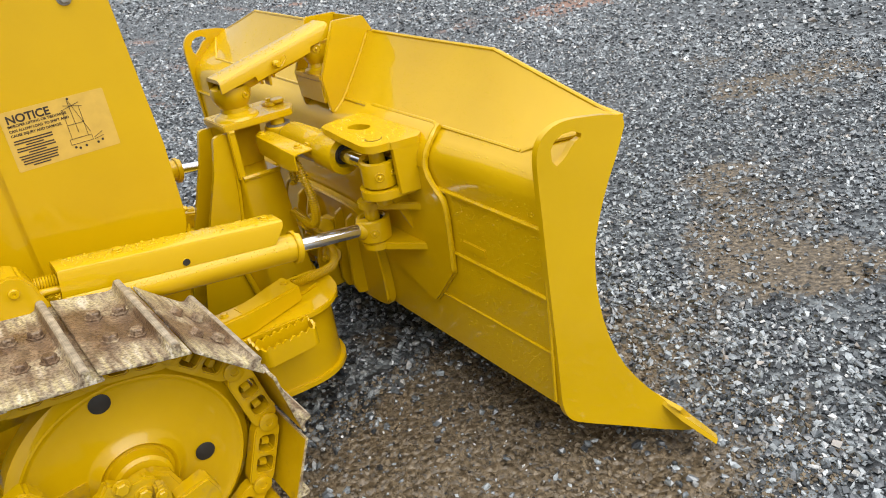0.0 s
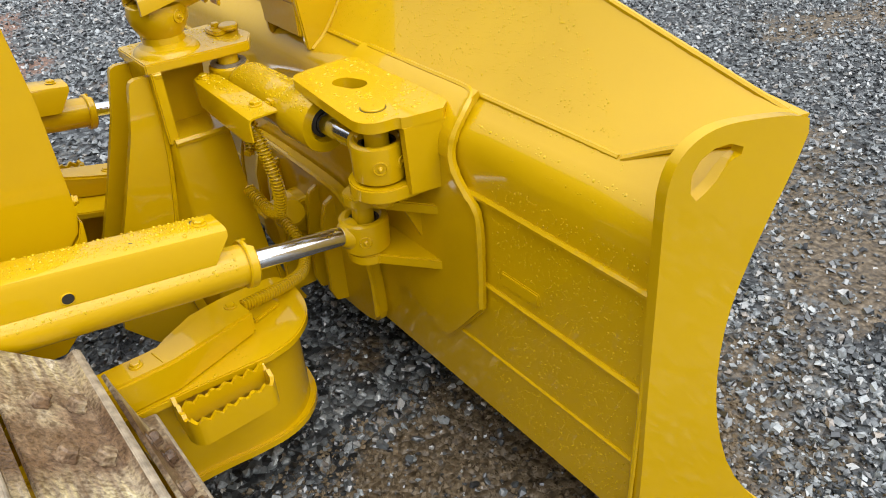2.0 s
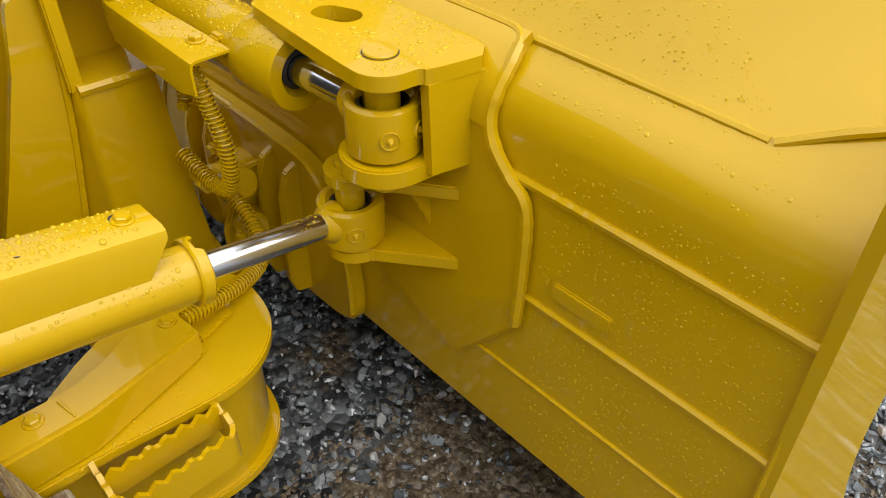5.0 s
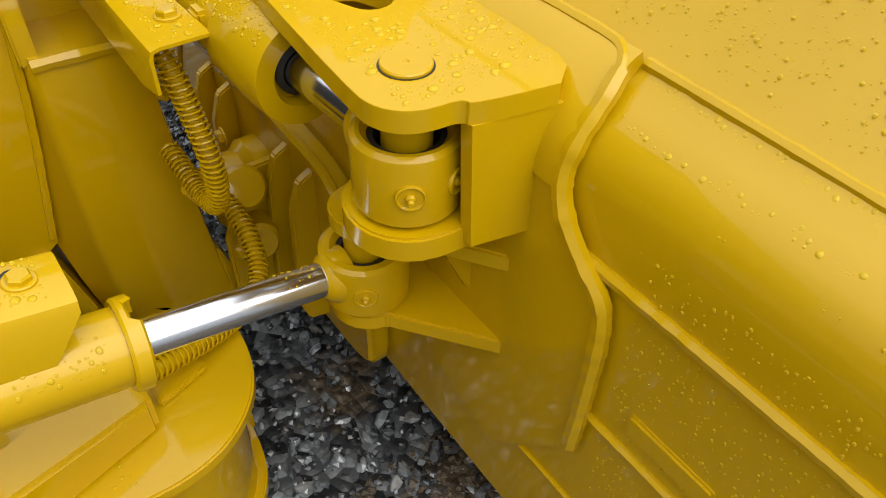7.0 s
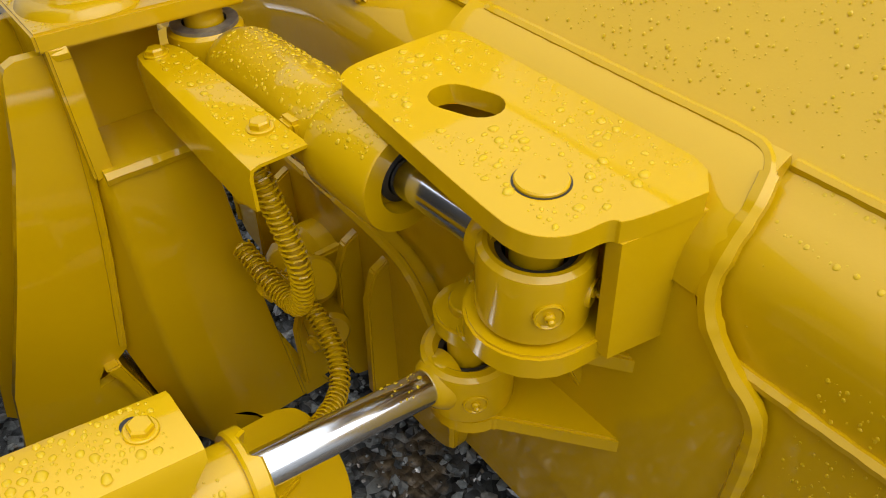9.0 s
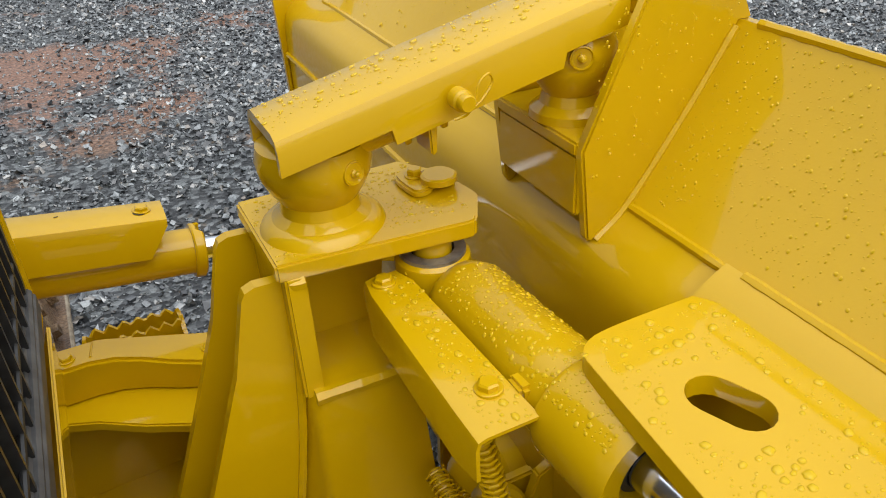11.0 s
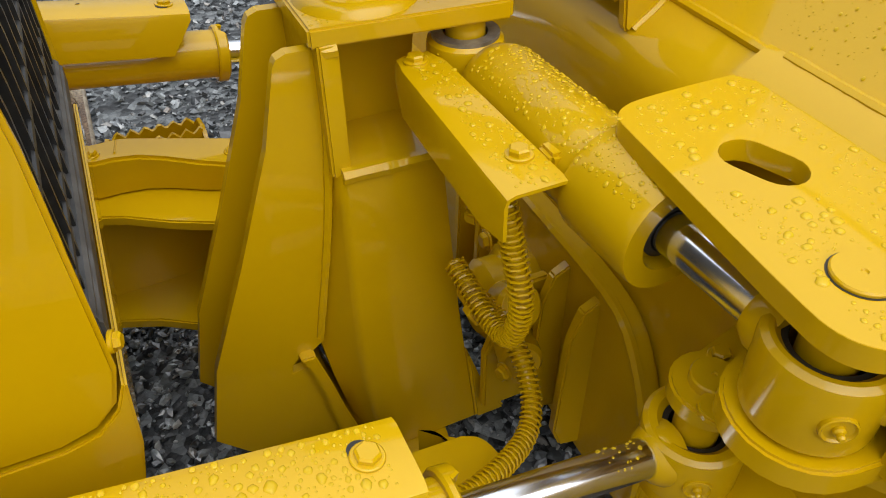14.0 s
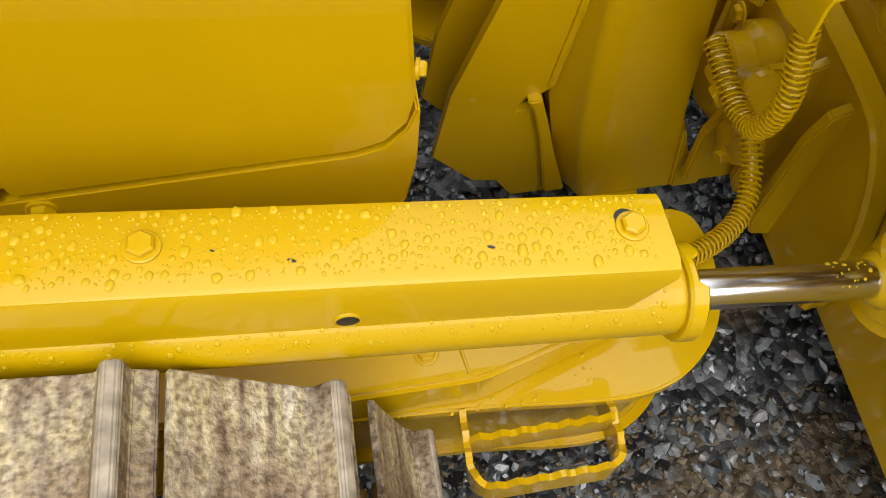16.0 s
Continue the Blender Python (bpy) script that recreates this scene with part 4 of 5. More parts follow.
knuckle = part("hinge_knuckle", lathe([(0.018, 0.0), (0.032, 0.003), (0.036, 0.010), (0.036, 0.052), (0.030, 0.060), (0.012, 0.064)], (1.775, -0.075, 0.43), (1.775, -0.13, 0.47), 30), PAINT, dozer, "cast hinge knuckle behind the hoses")
part("knuckle_boss", lathe([(0.030, 0), (0.034, 0.004), (0.034, 0.070), (0.028, 0.078)], (1.800, -0.06, 0.34), (1.770, -0.16, 0.36), 28), PAINT, knuckle)
part("knuckle_web", slab([(1.745, 0.20), (1.850, 0.20), (1.850, 0.46), (1.800, 0.46), (1.770, 0.40), (1.745, 0.33)], -0.078, -0.060, "y", (), 0.004), PAINT, knuckle)
bolt(knuckle, (1.748, -0.135, 0.355), (-1, -0.3, 0), 0.012, 0.012)

# -- hood and grille --
SIDE = [(0.30, 0.655), (1.20, 0.655), (1.235, 0.664), (1.255, 0.690), (1.262, 0.73), (1.262, 0.95), (1.237, 1.33), (1.224, 1.58), (1.20, 1.62), (-0.6, 1.66), (-0.6, 0.655)]
hood = part("hood", slab(SIDE, -0.262, 0.262, "y", (), 0.012), PAINT, dozer, "tall yellow engine hood with a faded notice decal")
for y in (-0.2625, 0.2625):
    part("hood_cheek", slab([(0.88, 0.657), (1.215, 0.657), (1.248, 0.667), (1.270, 0.690), (1.281, 0.73), (1.282, 0.95), (1.256, 1.33), (1.242, 1.58), (0.88, 1.60)], y - 0.006, y + 0.006, "y", (), 0.004), PAINT, hood)
LOWER = [(0.30, 0.45), (1.17, 0.45), (1.225, 0.50), (1.262, 0.56), (1.277, 0.63), (1.284, 0.71), (1.280, 0.712), (1.268, 0.682), (1.246, 0.660), (1.215, 0.652), (0.30, 0.650)]
part("lower_side", slab(LOWER, -0.2685, 0.2685, "y", (), 0.004), PAINT, hood)
part("rear_panel", slab([(0.30, 0.66), (0.872, 0.66), (0.872, 1.60), (0.30, 1.60)], -0.272, -0.2625, "y", (), 0.002), PAINT, hood)
bolt(hood, (0.900, -0.2685, 0.632), (0, -1, 0), 0.013, 0.010)
bolt(hood, (1.155, -0.2685, 1.365), (0, -1, 0), 0.014, 0.012, mat=STEEL)
hood.location.x = 0.008
grab = spline([(0.86, -0.262, 1.165), (0.868, -0.30, 1.165), (0.874, -0.325, 1.19), (0.874, -0.33, 1.26), (0.868, -0.30, 1.33), (0.86, -0.262, 1.335)], 8)
part("grab_handle", sweep(grab, 0.015, 14), PAINT, hood)
grille = part("grille", slab([(1.258, 0.765), (1.275, 0.765), (1.277, 0.80), (1.277, 0.95), (1.240, 1.57), (1.226, 1.57), (1.260, 0.95)], -0.2555, -0.235, "y", (), 0.004), BLACK, dozer, "black steel radiator grille with crossed bars")
part("grille_side", slab([(1.258, 0.765), (1.275, 0.765), (1.277, 0.80), (1.277, 0.95), (1.240, 1.57), (1.226, 1.57), (1.260, 0.95)], 0.235, 0.2555, "y", (), 0.004), BLACK, grille)
part("grille_sill", slab([(1.255, 0.735), (1.275, 0.735), (1.284, 0.75), (1.284, 0.775), (1.275, 0.785), (1.255, 0.785)], -0.2555, 0.2555, "y", (), 0.004), plain("scuffed_grey_steel", (0.07, 0.07, 0.07), 0.5, 0.0, 25.0, 0.5), grille, "scuffed grey lower grille rail")
part("radiator", slab([(1.2625, 0.76), (1.265, 0.76), (1.265, 0.95), (1.228, 1.57), (1.2255, 1.57)], -0.235, 0.235, "y", (), 0), SEAL_SHADE, grille, "dark radiator core")
for i in range(10):
    y = -0.212 + i * 0.047
    part("bar", slab([(1.264, 0.78), (1.276, 0.78), (1.276, 0.95), (1.238, 1.57), (1.226, 1.57), (1.264, 0.95)], y - 0.003, y + 0.003, "y", (), 0), BLACK, grille)
for i in range(10):
    z = 0.80 + i * 0.085
    x = 1.273 if z < 0.95 else 1.273 - 0.06 * (z - 0.95)
    part("cross_bar", rod_between((x, -0.235, z), (x - 0.001, 0.235, z + 0.03), 0.004, 8, 0.0005), BLACK, grille)
bolt(grille, (1.284, -0.255, 0.752), (1, -0.25, 0), 0.008, 0.009, mat=PAINT)

# decal
grille.location.x = 0.008
decal = part("notice_decal", slab([(x + 1.048, y + 1.065) for x, y in rounded(0.25, 0.15, 0.004)], -0.2693, -0.2687, "y", (), 0), DECAL, hood, "faded NOTICE decal with lifting diagram", smooth=0)


def ink_bar(x, z, w, h, a=0.0):
    c, s = math.cos(radians(a)), math.sin(radians(a))
    q = [(x + u * c - v * s, z + u * s + v * c) for u, v in ((-w / 2, -h / 2), (w / 2, -h / 2), (w / 2, h / 2), (-w / 2, h / 2))]
    part("ink", slab(q, -0.2702, -0.2694, "y", (), 0), INK, decal, smooth=0)


def lettering(text, x, z, size, parent):
    cu = bpy.data.curves.new("letters", "FONT")
    cu.body, cu.size, cu.extrude, cu.offset = text, size, 0.0002, size * 0.028
    tmp = bpy.data.objects.new("letters", cu)
    scene.collection.objects.link(tmp)
    me = bpy.data.meshes.new_from_object(tmp.evaluated_get(bpy.context.evaluated_depsgraph_get()))
    bpy.data.objects.remove(tmp)
    me.materials.clear()
    me.materials.append(INK)
    ob = new("lettering", me)
    ob.parent = parent
    ob.matrix_basis = Matrix.Translation((x, -0.2698, z)) @ Euler((radians(90), 0, 0)).to_matrix().to_4x4()
    return ob


lettering("NOTICE", 0.936, 1.110, 0.0275, decal)
for k, line in enumerate(("IMPROPER LIFTING OR TIEDOWNS", "CAN ALLOW LOAD TO SHIFT AND", "CAUSE INJURY AND DAMAGE.")):
    lettering(line, 0.934, 1.100 - 0.0115 * k, 0.0088, decal)
rnd = random.Random(4)
for k in range(11):
    ink_bar(0.934 + 0.046, 1.066 - 0.0066 * k, 0.092 - (0.05 if k in (2, 5, 10) else rnd.uniform(0, 0.012)), 0.0030)
for x, z, w, h, a in ((1.064, 1.072, 0.001, 0.078, 0), (1.104, 1.072, 0.001, 0.078, 0), (1.084, 1.115, 0.048, 0.001, 14), (1.09, 1.115, 0.045, 0.001, -14), (1.083, 1.09, 0.001, 0.085, 2), (1.098, 1.085, 0.001, 0.09, 18), (1.085, 1.034, 0.055, 0.001, 0), (1.085, 1.020, 0.055, 0.001, 0), (1.058, 1.027, 0.001, 0.014, 0), (1.112, 1.027, 0.001, 0.014, 0), (1.085, 1.07, 0.04, 0.001, 0), (1.128, 1.03, 0.026, 0.001, 25), (1.128, 1.022, 0.026, 0.001, 12)):
    ink_bar(x, z, w, h, a)
for x, z in ((1.066, 1.012), (1.092, 1.010), (1.076, 1.008), (1.122, 1.010), (1.134, 1.014), (1.084, 1.134)):
    part("ink", slab(ring(10, x, z, 0.0032), -0.2702, -0.2694, "y", (), 0), INK, decal, smooth=0)

# unseen body, added to keep light from coming through under the hood
part("unseen_main_frame", slab([(-1.2, 0.26), (0.95, 0.26), (1.08, 0.36), (1.12, 0.46), (1.12, 0.64), (-1.2, 0.64)], -0.262, 0.262, "y", (), 0.01), PAINT_WORN_SHADE, dozer, "unseen belly and main frame below the hood, added to block light")

# -- track --
IC, IY = Vector((0.876, 0, 0.362)), -0.765
track = part("track_frame", slab([(0.30, 0.20), (0.78, 0.20), (0.80, 0.30), (0.78, 0.42), (0.30, 0.42)], -0.76, -0.60, "y", (), 0.01), PAINT_WORN_SHADE, dozer, "yellow crawler track frame with muddy shoes")
idler = part("idler", lathe([(0.272, 0.0), (0.276, 0.010), (0.276, 0.06), (0.262, 0.07), (0.256, 0.080), (0.250, 0.080), (0.244, 0.076), (0.238, 0.074), (0.120, 0.071), (0.108, 0.075), (0.098, 0.086), (0.091, 0.092), (0.086, 0.089), (0.082, 0.082), (0.074, 0.082), (0.070, 0.112), (0.062, 0.118), (0.0, 0.118)], IC + Vector((0, -0.685, 0)), IC + Vector((0, -1, 0)), 64), PAINT, track, "smooth dished front idler wheel")
for hx, hz in ((0.856, 0.583), (1.032, 0.333), (0.715, 0.24)):
    q = Vector((hx, -0.7605, hz))
    # raised dark discs give the shade of holes; the wheel itself is uncut
    part("idler_hole_shade", lathe([(0.0240, 0), (0.0240, 0.0015), (0.0225, 0.002)], q, q + Vector((0, -1, 0)), 24), SEAL_SHADE, idler, "dark round disc painted for the shade inside an idler hole")
yoke = part("idler_yoke", slab([(0.60, 0.24), (0.80, 0.25), (0.86, 0.27), (0.945, 0.28), (0.952, 0.33), (0.935, 0.378), (0.895, 0.408), (0.855, 0.408), (0.82, 0.39), (0.80, 0.36), (0.60, 0.35)], -0.835, -0.800, "y", (), 0.008), PAINT_WORN_SHADE, track, "cast idler yoke with bolted cap")
part("yoke_cap", slab([(0.70, 0.30), (0.885, 0.345), (0.90, 0.405), (0.875, 0.425), (0.835, 0.425), (0.80, 0.455), (0.78, 0.43), (0.70, 0.40)], -0.862, -0.832, "y", (), 0.006), PAINT_WORN_SHADE, yoke)
part("cap_rib", slab([(0.875, 0.24), (0.905, 0.24), (0.912, 0.37), (0.905, 0.402), (0.885, 0.402), (0.878, 0.37)], -0.885, -0.858, "y", (), 0.005), PAINT_WORN_SHADE, yoke)
part("stop_block", slab([(0.912, 0.22), (1.005, 0.22), (1.018, 0.300), (1.000, 0.345), (0.992, 0.348), (0.912, 0.332)], -0.875, -0.825, "y", (), 0.006), PAINT_WORN_SHADE, yoke)
part("stop_block", slab([(0.60, 0.40), (0.675, 0.40), (0.69, 0.50), (0.668, 0.535), (0.655, 0.537), (0.60, 0.515)], -0.875, -0.825, "y", (), 0.006), PAINT_WORN_SHADE, yoke)
for x, z in ((0.825, 0.428), (0.862, 0.385)):
    bolt(yoke, (x, -0.862, z), (0, -1, 0), 0.016, 0.013, mat=PAINT_WORN_SHADE)
bolt(yoke, (0.893, -0.885, 0.378), (0, -1, 0), 0.011, 0.010, mat=PAINT_WORN_SHADE)

PITCH, RP = 0.174, 0.304


def shoe_mesh():
    w = 0.210
    prof = [(-0.089, -0.002), (-0.090, 0.006), (-0.06, 0.004), (0.040, 0.003), (0.050, 0.007), (0.056, 0.026), (0.060, 0.029), (0.069, 0.029), (0.073, 0.026), (0.077, 0.006), (0.096, 0.001), (0.097, -0.006), (0.060, -0.006)]
    bm = slab(prof, -w, w, "y", (), 0.0015)
    me = finish("shoe", bm, SHOE, 30)
    me.materials.append(PAINT_WORN_SHADE)
    me.materials.append(plain("worn_grouser_edge", (0.33, 0.28, 0.21), 0.5, 0.2, 50.0, 0.45, 0.4))
    for f in me.polygons:
        f.material_index = 1 if f.normal.z < -0.4 else 2 if f.center.z > 0.024 else 0
    return me


shoe_me = shoe_mesh()


def link_mesh():
    o = rounded(0.188, 0.068, 0.030)
    holes = [[(x + q, y + 0.004) for x, y in rounded(0.045, 0.044, 0.009, 3)] for q in (-0.030, 0.030)]
    bm = slab([(a, c) for a, c in o], -0.018, 0.018, "y", holes, 0.003)
    return finish("track_link", bm, PAINT_WORN_SHADE, 35)


link_me = link_mesh()
pin_me = finish("track_pin", lathe([(0.024, 0), (0.025, 0.001), (0.025, 0.008), (0.021, 0.010), (0.010, 0.010), (0.009, 0.007)], (0, 0, 0), (0, -1, 0), 20), PAINT_WORN_SHADE)
nut_me = finish("shoe_nut", lathe([(0.020, 0), (0.020, 0.003), (0.016, 0.004), (0.0155, 0.014), (0.013, 0.017)], (0, 0, 0), (0, 0, 1), 6), SHOE, 25)
nut_me2 = finish("link_nut", lathe([(0.011, 0), (0.011, 0.018), (0.009, 0.020)], (0, 0, -0.004), (0, 0, 1), 6), PAINT_WORN_SHADE, 25)
TURN0 = 10.6
stations = []
step_a = math.degrees(2 * math.asin(PITCH / 2 / RP))
for k in range(0, 6):
    a = TURN0 + step_a * k + (1.8, -1.2, 0, 0, 0, 0)[k]
    if a < 190:
        stations.append((IC.x + RP * math.sin(radians(a)), IC.z + RP * math.cos(radians(a)), a))
x0, z0, _ = stations[0]
for k in range(1, 5):
    stations.append((x0 - PITCH * k * 0.99, z0 + 0.020 + 0.026 * (k - 1), 8.0 if k == 1 else 8.5))
for x, z, a in stations:
    base = Matrix.Translation((x, -0.69, z)) @ Euler((0, radians(a), 0)).to_matrix().to_4x4()
    so = new("shoe", shoe_me)
    so.parent, so.matrix_basis = track, base @ Matrix.Translation((0, 0, 0.050))
    so["label"] = "single-grouser track shoe caked with dried mud"
    for sy in (-0.083, 0.083):
        lo = new("track_link", link_me)
        lo.parent, lo.matrix_basis = track, base @ Matrix.Translation((0, sy, 0))
    pn = new("track_pin", pin_me)
    pn.parent, pn.matrix_basis = track, base @ Matrix.Translation((0.086, -0.101, 0))
    for bx in (-0.030, 0.030):
        ln = new("link_nut", nut_me2)
        ln.parent, ln.matrix_basis = track, base @ Matrix.Translation((bx, -0.083, -0.004))
    for bx in (-0.030, 0.026):
        for by in (-0.075, 0.06):
            nt = new("shoe_nut", nut_me)
            nt.parent, nt.matrix_basis = so, Matrix.Translation((bx, by, 0.004))
# mirrored left track, added unseen to block light from the far side
copy_thing(track, Matrix.Translation((0, 0.09, 0)) @ Matrix.Diagonal((1, -1, 1, 1)))
part("support_plate", slab([(0.45, 0.55), (0.86, 0.55), (0.865, 0.66), (0.862, 0.735), (0.845, 0.795), (0.828, 0.820), (0.80, 0.830), (0.775, 0.822), (0.745, 0.87), (0.45, 1.0)], -0.492, -0.40, "y", (), 0.006), PAINT, dozer, "side frame plate carrying the cylinder trunnion")
part("trunnion_boss", lathe([(0.012, 0), (0.012, 0.005), (0.010, 0.007), (0.004, 0.007), (0.003, 0.004)], (0.802, -0.492, 0.786), (0.802, -1, 0.786), 28), PAINT, bpy.data.objects["support_plate"])


# ---- loose stones of the yard ----
def stones(name, count, box, size, seed, faces, label, keep=1.0):
    rng = np.random.default_rng(seed)
    x0, x1, y0, y1 = box
    protos = []
    for k in range(14):
        bm = bmesh.new()
        if faces == 20:
            bmesh.ops.create_icosphere(bm, subdivisions=1, radius=1.0)
        else:
            bmesh.ops.create_cube(bm, size=1.5)
        v = np.array([p.co[:] for p in bm.verts])
        f = [[q.index for q in face.verts] for face in bm.faces]
        bm.free()
        v = v * (1 + rng.uniform(-0.30, 0.22, (len(v), 1))) + rng.uniform(-0.16, 0.16, v.shape)
        cut = rng.normal(size=(5, 3))
        cut /= np.linalg.norm(cut, axis=1)[:, None]
        for c in cut:
            d = v @ c
            over = d > 0.62
            v[over] -= np.outer(d[over] - 0.62, c)
        v *= [1.0, rng.uniform(0.62, 0.95), rng.uniform(0.38, 0.68)]
        protos.append((v, np.array(f)))
    verts, polys, base = [], [], 0
    made = tries = 0
    while made < count and tries < count * 6:
        tries += 1
        x, y = rng.uniform(x0, x1), rng.uniform(y0, y1)
        if rng.random() < keep * max(mud(x, y) * 0.88, 0.9 * rut(x, y)):
            continue
        v, f = protos[rng.integers(len(protos))]
        s = size[0] + (size[1] - size[0]) * rng.random() ** 2.2
        m = np.array(Euler((rng.normal(0, 0.55), rng.normal(0, 0.55), rng.uniform(0, 6.28))).to_matrix())
        z = yard(x, y)
        verts.append(v @ m.T * s * 0.5 + [x, y, z + s * rng.uniform(0.05, 0.22)])
        polys.append(f + base)
        base += len(v)
        made += 1
    verts, polys = np.concatenate(verts), np.concatenate(polys)
    me = bpy.data.meshes.new(name)
    k = polys.shape[1]
    me.vertices.add(len(verts))
    me.vertices.foreach_set("co", verts.ravel())
    me.loops.add(polys.size)
    me.loops.foreach_set("vertex_index", polys.ravel())
    me.polygons.add(len(polys))
    me.polygons.foreach_set("loop_start", np.arange(len(polys)) * k)
    me.update(calc_edges=True)
    me.polygons.foreach_set("use_smooth", np.zeros(len(polys), dtype=bool))
    me.materials.append(STONE)
    ob = new(name, me)
    return tagged(ob, label, "gravel", kind="stuff")


stones("gravel", 9000, (1.0, 2.9, -1.9, 0.9), (0.014, 0.042), 1, 20, "wet angular crushed grey stone lying close to the blade")
stones("gravel", 12000, (1.0, 3.2, -2.2, 1.6), (0.006, 0.016), 2, 6, "fine wet grey stone chips between larger stones", 0.6)
stones("gravel", 60000, (2.3, 6.5, -2.6, 3.4), (0.013, 0.042), 3, 6, "loose crushed grey stone across the yard")
stones("gravel", 28000, (-1.2, 4.2, 1.2, 6.6), (0.014, 0.048), 4, 6, "loose crushed grey stone beyond the machine")
stones("gravel", 26000, (1.5, 10.0, 2.5, 11.0), (0.02, 0.06), 5, 6, "distant loose crushed grey stone")
stones("gravel", 34000, (5.5, 15.0, -4.0, 9.0), (0.024, 0.07), 7, 6, "far loose crushed grey stone")
stones("gravel", 9000, (1.0, 10.0, 10.0, 18.0), (0.05, 0.11), 8, 6, "loose crushed grey stone at the far end of the yard")
stones("mud_clods", 14000, (1.0, 2.5, -1.7, -0.4), (0.005, 0.020), 6, 6, "small crumbs of brown wet mud", 0.0).data.materials[0] = plain("wet_brown_mud", (0.12, 0.090, 0.053), 0.6, 0.0, 30.0, 0.6, 0.4)

def rock():
    bm = bmesh.new()
    bmesh.ops.create_icosphere(bm, subdivisions=3, radius=1.0)
    for v in bm.verts:
        v.co *= 1 + 0.35 * noise.noise(v.co * 1.6) + 0.08 * noise.noise(v.co * 5)
        v.co = (v.co.x * 0.085, v.co.y * 0.045, max(-0.02, min(v.co.z * 0.05, 0.026)))
    ob = new("rock", finish("rock", bm, plain("pale_limestone", (0.55, 0.47, 0.34), 0.6, 0.0, 25.0, 0.2, 0.3), 40))
    ob.matrix_world = pose(0.755, 4.12, 0.012, 0, 0, -20)
    return tagged(ob, "flat cream-coloured rock lying on the gravel", "rock")


rock()


# ---- rain drops ----
def water():
    """Small, mostly opaque beads: light through them is put in as brightened paint colour. Their curved skin carries a
    sky reflection.
    """
    m, n, l, b = material("rain_water")
    b.inputs["Base Color"].default_value = (0.66, 0.44, 0.01, 1)
    b.inputs["Roughness"].default_value = 0.04
    b.inputs["IOR"].default_value = 1.40
    b.inputs["Alpha"].default_value = 0.78
    return m


WATER = water()


class Drops:
    def __init__(self, seed):
        self.v, self.f, self.near, self.rng = [], [], {}, random.Random(seed)

    def put(self, place, normal, r, stretch=1.0, along=None):
        n = Vector(normal).normalized()
        u = (Vector(along) if along else n.orthogonal())
        u = (u - n * u.dot(n)).normalized()
        w = n.cross(u)
        k = 13 if r > 0.0022 else 8
        base = len(self.v)
        wob = [self.rng.uniform(0.85, 1.15) for _ in range(k)]
        for rr, h in ((1.0, 0.0), (0.88, 0.22), (0.52, 0.38)):
            for i in range(k):
                a = 2 * math.pi * i / k
                self.v.append(Vector(place) + r * (rr * wob[i] * (math.cos(a) * u * stretch + math.sin(a) * w) + h * n))
        self.v.append(Vector(place) + n * r * 0.44)
        for q in range(2):
            for i in range(k):
                j = (i + 1) % k
                self.f.append((base + q * k + i, base + q * k + j, base + (q + 1) * k + j, base + (q + 1) * k + i))
        for i in range(k):
            self.f.append((base + 2 * k + i, base + 2 * k + (i + 1) % k, base + 3 * k))

    def patch(self, count, spot, lo, hi, power=3.0, stretch=0.35):
        """spot(u, v) gives a place, a normal and the way of flow, or None."""
        for _ in range(count):
            got = spot(self.rng.random(), self.rng.random())
            if got:
                p, n, a = got
                r = lo + (hi - lo) * self.rng.random() ** power
                cell = [(math.floor(p[0] / 0.012) + i, math.floor(p[1] / 0.012) + j, math.floor(p[2] / 0.012) + k) for i in (-1, 0, 1) for j in (-1, 0, 1) for k in (-1, 0, 1)]
                if any((Vector(p) - q).length < (r + s) * 1.15 for c in cell for q, s in self.near.get(c, ())):
                    continue
                self.near.setdefault(cell[13], []).append((Vector(p), r))
                self.put(p, n, r, 1 + self.rng.random() * stretch, a)

    def done(self, label):
        me = bpy.data.meshes.new("rain_drops")
        me.from_pydata([v[:] for v in self.v], [], self.f)
        me.polygons.foreach_set("use_smooth", [True] * len(me.polygons))
        me.materials.append(WATER)
        ob = new("rain_drops", me)
        return tagged(ob, label, "rain drops", kind="stuff")


def flat(x0, x1, y0, y1, z, skip=()):
    def spot(u, v):
        x, y = x0 + (x1 - x0) * u, y0 + (y1 - y0) * v
        if any((x - a) ** 2 + (y - b) ** 2 < r * r for a, b, r in skip):
            return None
        return (x, y, z), (0, 0, 1), (1, 0.3, 0)
    return spot


def between(a, b, c, d, normal, flow=(0, 0, 1)):
    """A spot on the flat quad a, b, c, d."""
    a, b, c, d = map(Vector, (a, b, c, d))

    def spot(u, v):
        return a.lerp(b, u).lerp(d.lerp(c, u), v), normal, flow
    return spot


d = Drops(11)
d.patch(1000, flat(1.752, 1.905, -0.595, -0.280, 0.8622, ((1.822, -0.397, 0.055), (1.788, -0.536, 0.029))), 0.0008, 0.0052, 3.4)
d.done("clear rain drops beading on the top plate").matrix_basis = YAW
d = Drops(12)
d.patch(900, flat(1.555, 1.79, -0.015, 0.14, 0.8802, ((1.628, 0.046, 0.076), (1.770, 0.066, 0.045))), 0.0008, 0.0030, 2.2)
d.done("clear rain drops beading on the tower head plate")
d = Drops(13)
cp, cb, cu = Vector((1.787, -0.447, 0.556)), Vector((-1.0, 0.025, 0.143)).normalized(), Vector((0.143, 0, 1.0)).normalized()


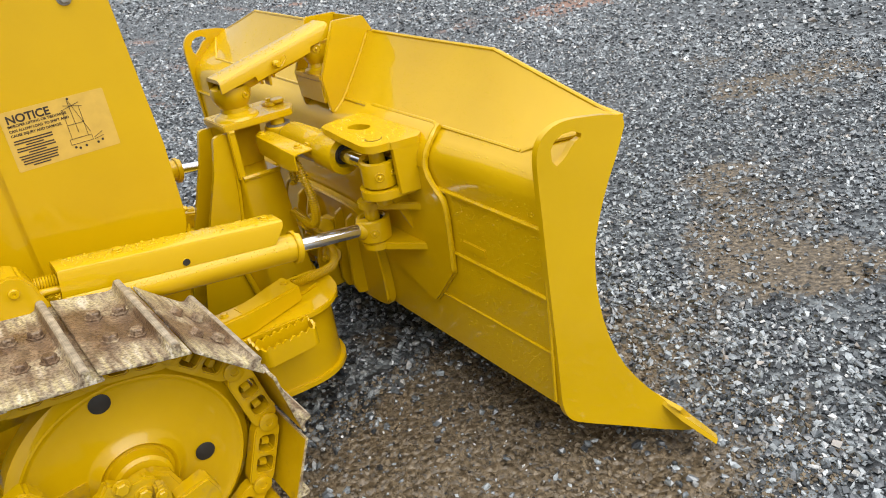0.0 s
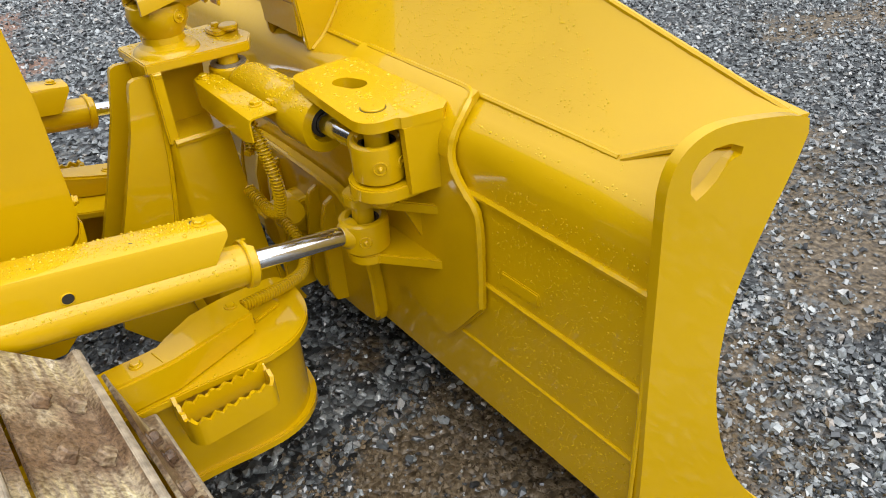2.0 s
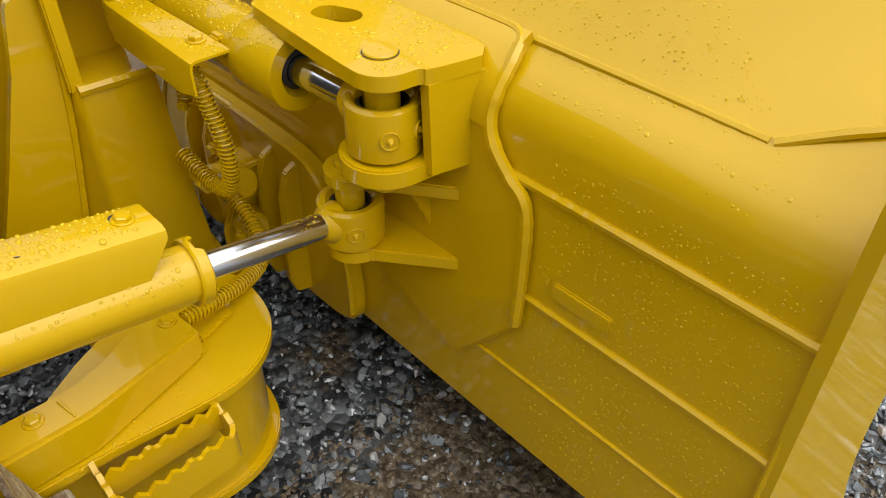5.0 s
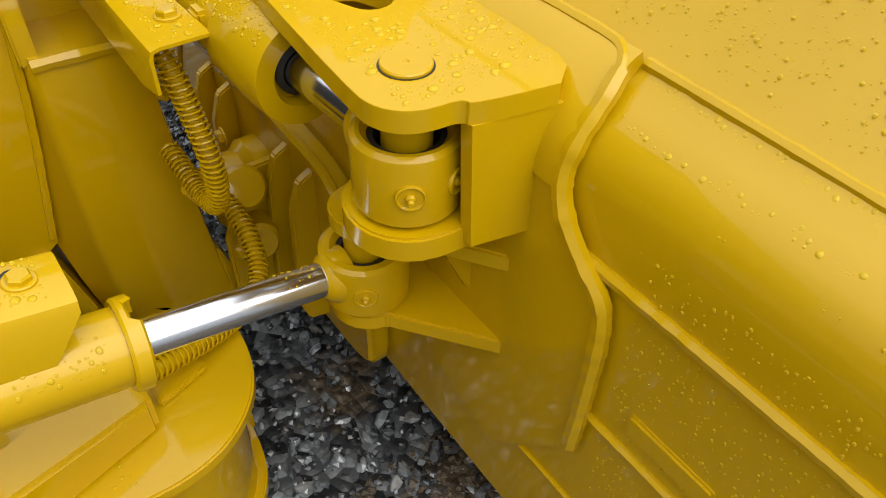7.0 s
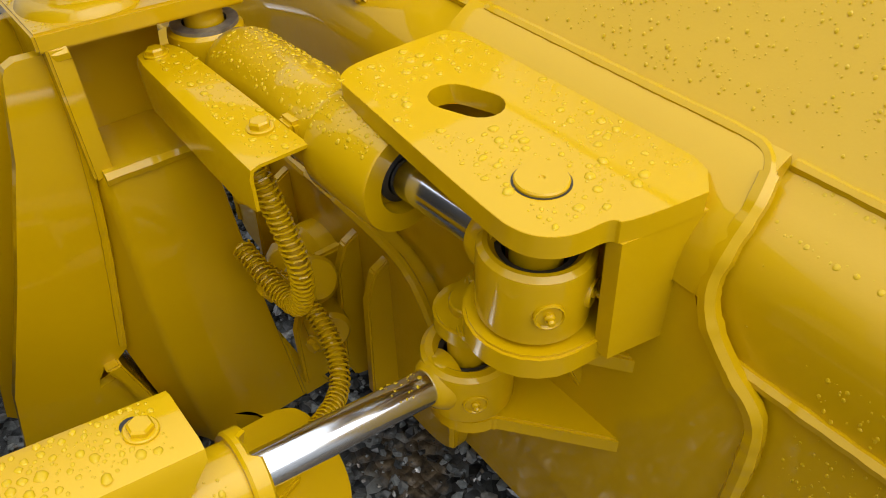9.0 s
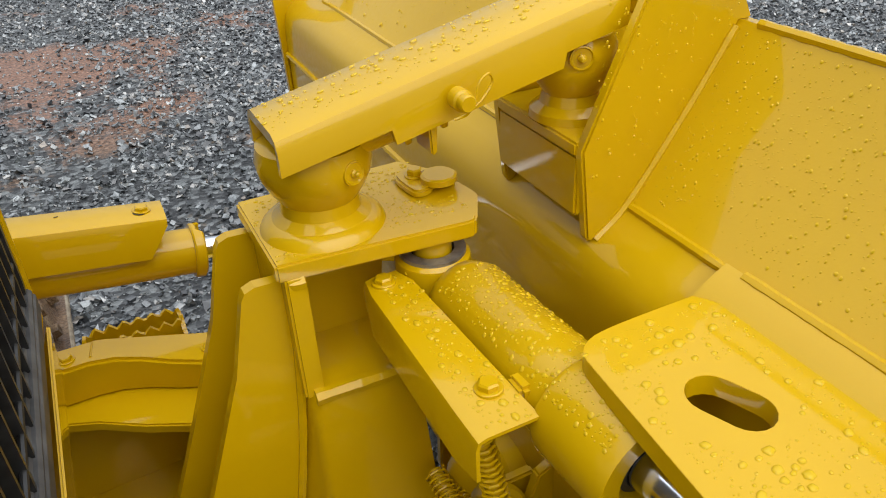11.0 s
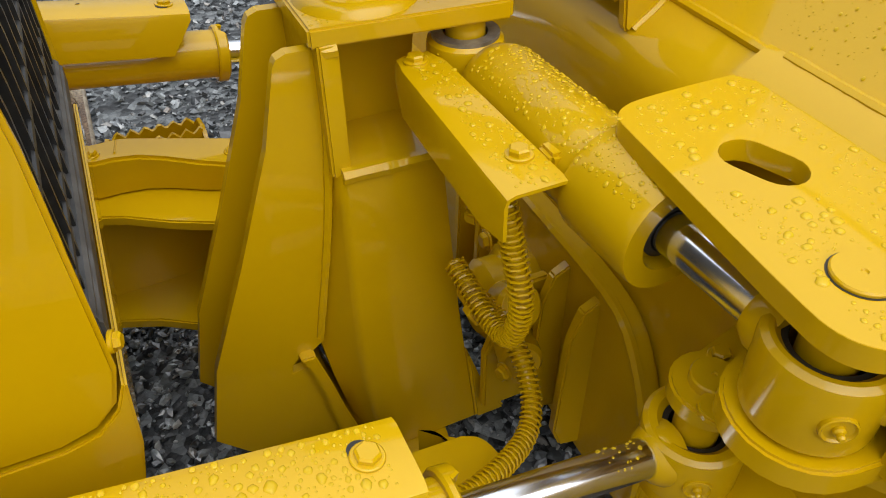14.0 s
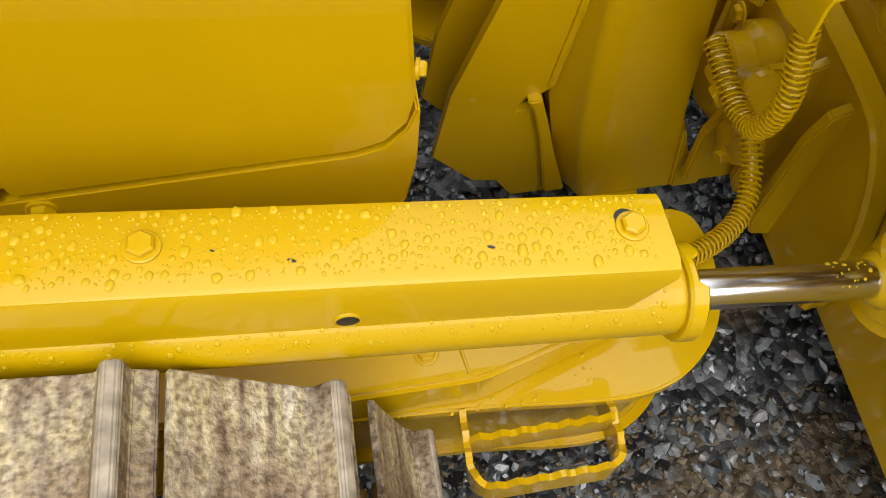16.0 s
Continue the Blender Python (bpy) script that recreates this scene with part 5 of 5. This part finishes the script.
def on_cover(u, v):
    t = 0.335 + 0.55 * u
    y = -0.014 + 0.062 * v
    if any((t - q) ** 2 + (y - 0.018) ** 2 < 0.0003 for q in (0.350, 0.752)):
        return None
    return cp + cb * t + Vector((0, y, 0)) + cu * (0.0992 + 0.0103 * (t - 0.322)), cu, (0.2, 1, 0)


d.patch(1900, on_cover, 0.0010, 0.0052, 2.0)
d.patch(420, lambda u, v: (cp + cb * (0.30 + 0.66 * u) + Vector((0, -math.sin(0.3 + 0.9 * v), 0)) * 0.0416 + cu * 0.0416 * math.cos(0.3 + 0.9 * v), Vector((0, -math.sin(0.3 + 0.9 * v), 0)) + cu * math.cos(0.3 + 0.9 * v), (0, 0, 1)), 0.0009, 0.0032)
d.patch(26, lambda u, v: (cp + cb * (0.065 + 0.05 * u) + cu * 0.0206 * math.cos(1.6 * v - 0.8) + Vector((0, -0.0206 * math.sin(1.6 * v - 0.8), 0)), cu * math.cos(1.6 * v - 0.8) + Vector((0, -math.sin(1.6 * v - 0.8), 0)), None), 0.001, 0.003)
d.done("clear rain drops beading on the cylinder cover")
d = Drops(14)
d.patch(330, between((1.662, -0.02, 0.8222), (1.698, -0.02, 0.8222), (1.712, -0.28, 0.8065), (1.662, -0.28, 0.8065), (0, 0.05, 1), (0, 1, 0)), 0.0010, 0.0048, 2.4)


def on_tilt(u, v):
    a, t = -0.9 + 1.7 * v, 0.12 + 0.29 * u
    rr = 0.0532 if t < 0.312 else 0.0617
    nrm = Vector((math.sin(a), 0, math.cos(a)))
    return ta(t) + nrm * rr, nrm, (1, 0, 0)


d.patch(1300, on_tilt, 0.0009, 0.0032, 2.2)
d.patch(330, between(AX + Vector((0, -0.038, 0.0004)), BX + Vector((0, -0.038, 0.0004)), BX + Vector((0, 0.04, 0.0004)), AX + Vector((0, 0.04, 0.0004)), (-0.24, 0, 1), (1, 0, 0)), 0.0008, 0.0036, 3.0)
d.done("clear rain drops on the tilt cylinder, hose guard and pitch link")
d = Drops(15)
pn = Vector((-0.84, 0, 0.54))
d.patch(2100, between((1.962, -0.98, 0.885), (1.962, -0.11, 0.885), (2.08, -0.11, 1.0605), (2.08, -0.74, 1.0605), pn, (0.54, 0, 0.84)), 0.0006, 0.0021, 2.6)
d.patch(240, between((1.962, 0.14, 0.891), (1.962, 1.04, 0.899), (2.08, 0.83, 1.073), (2.08, 0.14, 1.066), pn, (0.54, 0, 0.84)), 0.0008, 0.0036, 3.0)
d.patch(800, between((1.907, -1.08, 0.8370), (1.907, -0.67, 0.8370), (1.946, -0.67, 0.8650), (1.946, -1.0, 0.8650), (-0.60, 0, 0.80), (0.7, 0, 0.7)), 0.0008, 0.0030, 2.6)
d.patch(2300, between((1.8788, -1.12, 0.20), (1.8788, -0.76, 0.20), (1.8788, -0.76, 0.77), (1.8788, -1.12, 0.77), (-1, 0, 0)), 0.0007, 0.0020, 1.9, 0.9)
d.patch(200, between((1.8805, -0.90, 0.76), (1.8805, -0.68, 0.76), (1.890, -0.68, 0.82), (1.890, -1.1, 0.82), (-0.97, 0, 0.2)), 0.0007, 0.0024, 2)
d.patch(260, lambda u, v: ((1.89 + 0.19 * u, -0.0985, 0.88 + 0.24 * v), (0, -1, 0), (0, 0, 1)) if 0.24 * v < 0.2 * u + 0.03 + 0.2 and 0.24 * v > 1.5 * (0.19 * u - 0.05) else None, 0.0006, 0.0020, 2.0)
d.done("clear rain drops running down the blade").matrix_basis = YAW
d = Drops(16)
d.patch(240, lambda u, v: ((1.05 + 0.55 * u, -0.47 + 0.06 * v, 0.3922), (0, 0, 1), None) if 0.55 * u < 0.42 else None, 0.0008, 0.003)
d.patch(160, between((1.05, -0.447, 0.4662), (1.30, -0.447, 0.4662), (1.30, -0.40, 0.4662), (1.05, -0.39, 0.4662), (0, 0, 1)), 0.0008, 0.003)
d.patch(160, between((1.05, 0.507, 0.5062), (1.30, 0.507, 0.5062), (1.30, 0.46, 0.5062), (1.05, 0.45, 0.5062), (0, 0, 1)), 0.0008, 0.003)
d.patch(130, between((1.562, -0.0305, 0.24), (1.715, -0.0305, 0.24), (1.70, -0.0305, 0.67), (1.562, -0.0305, 0.67), (0, -1, 0)), 0.0007, 0.0022, 2)
d.done("clear rain drops on the push frame and tower")
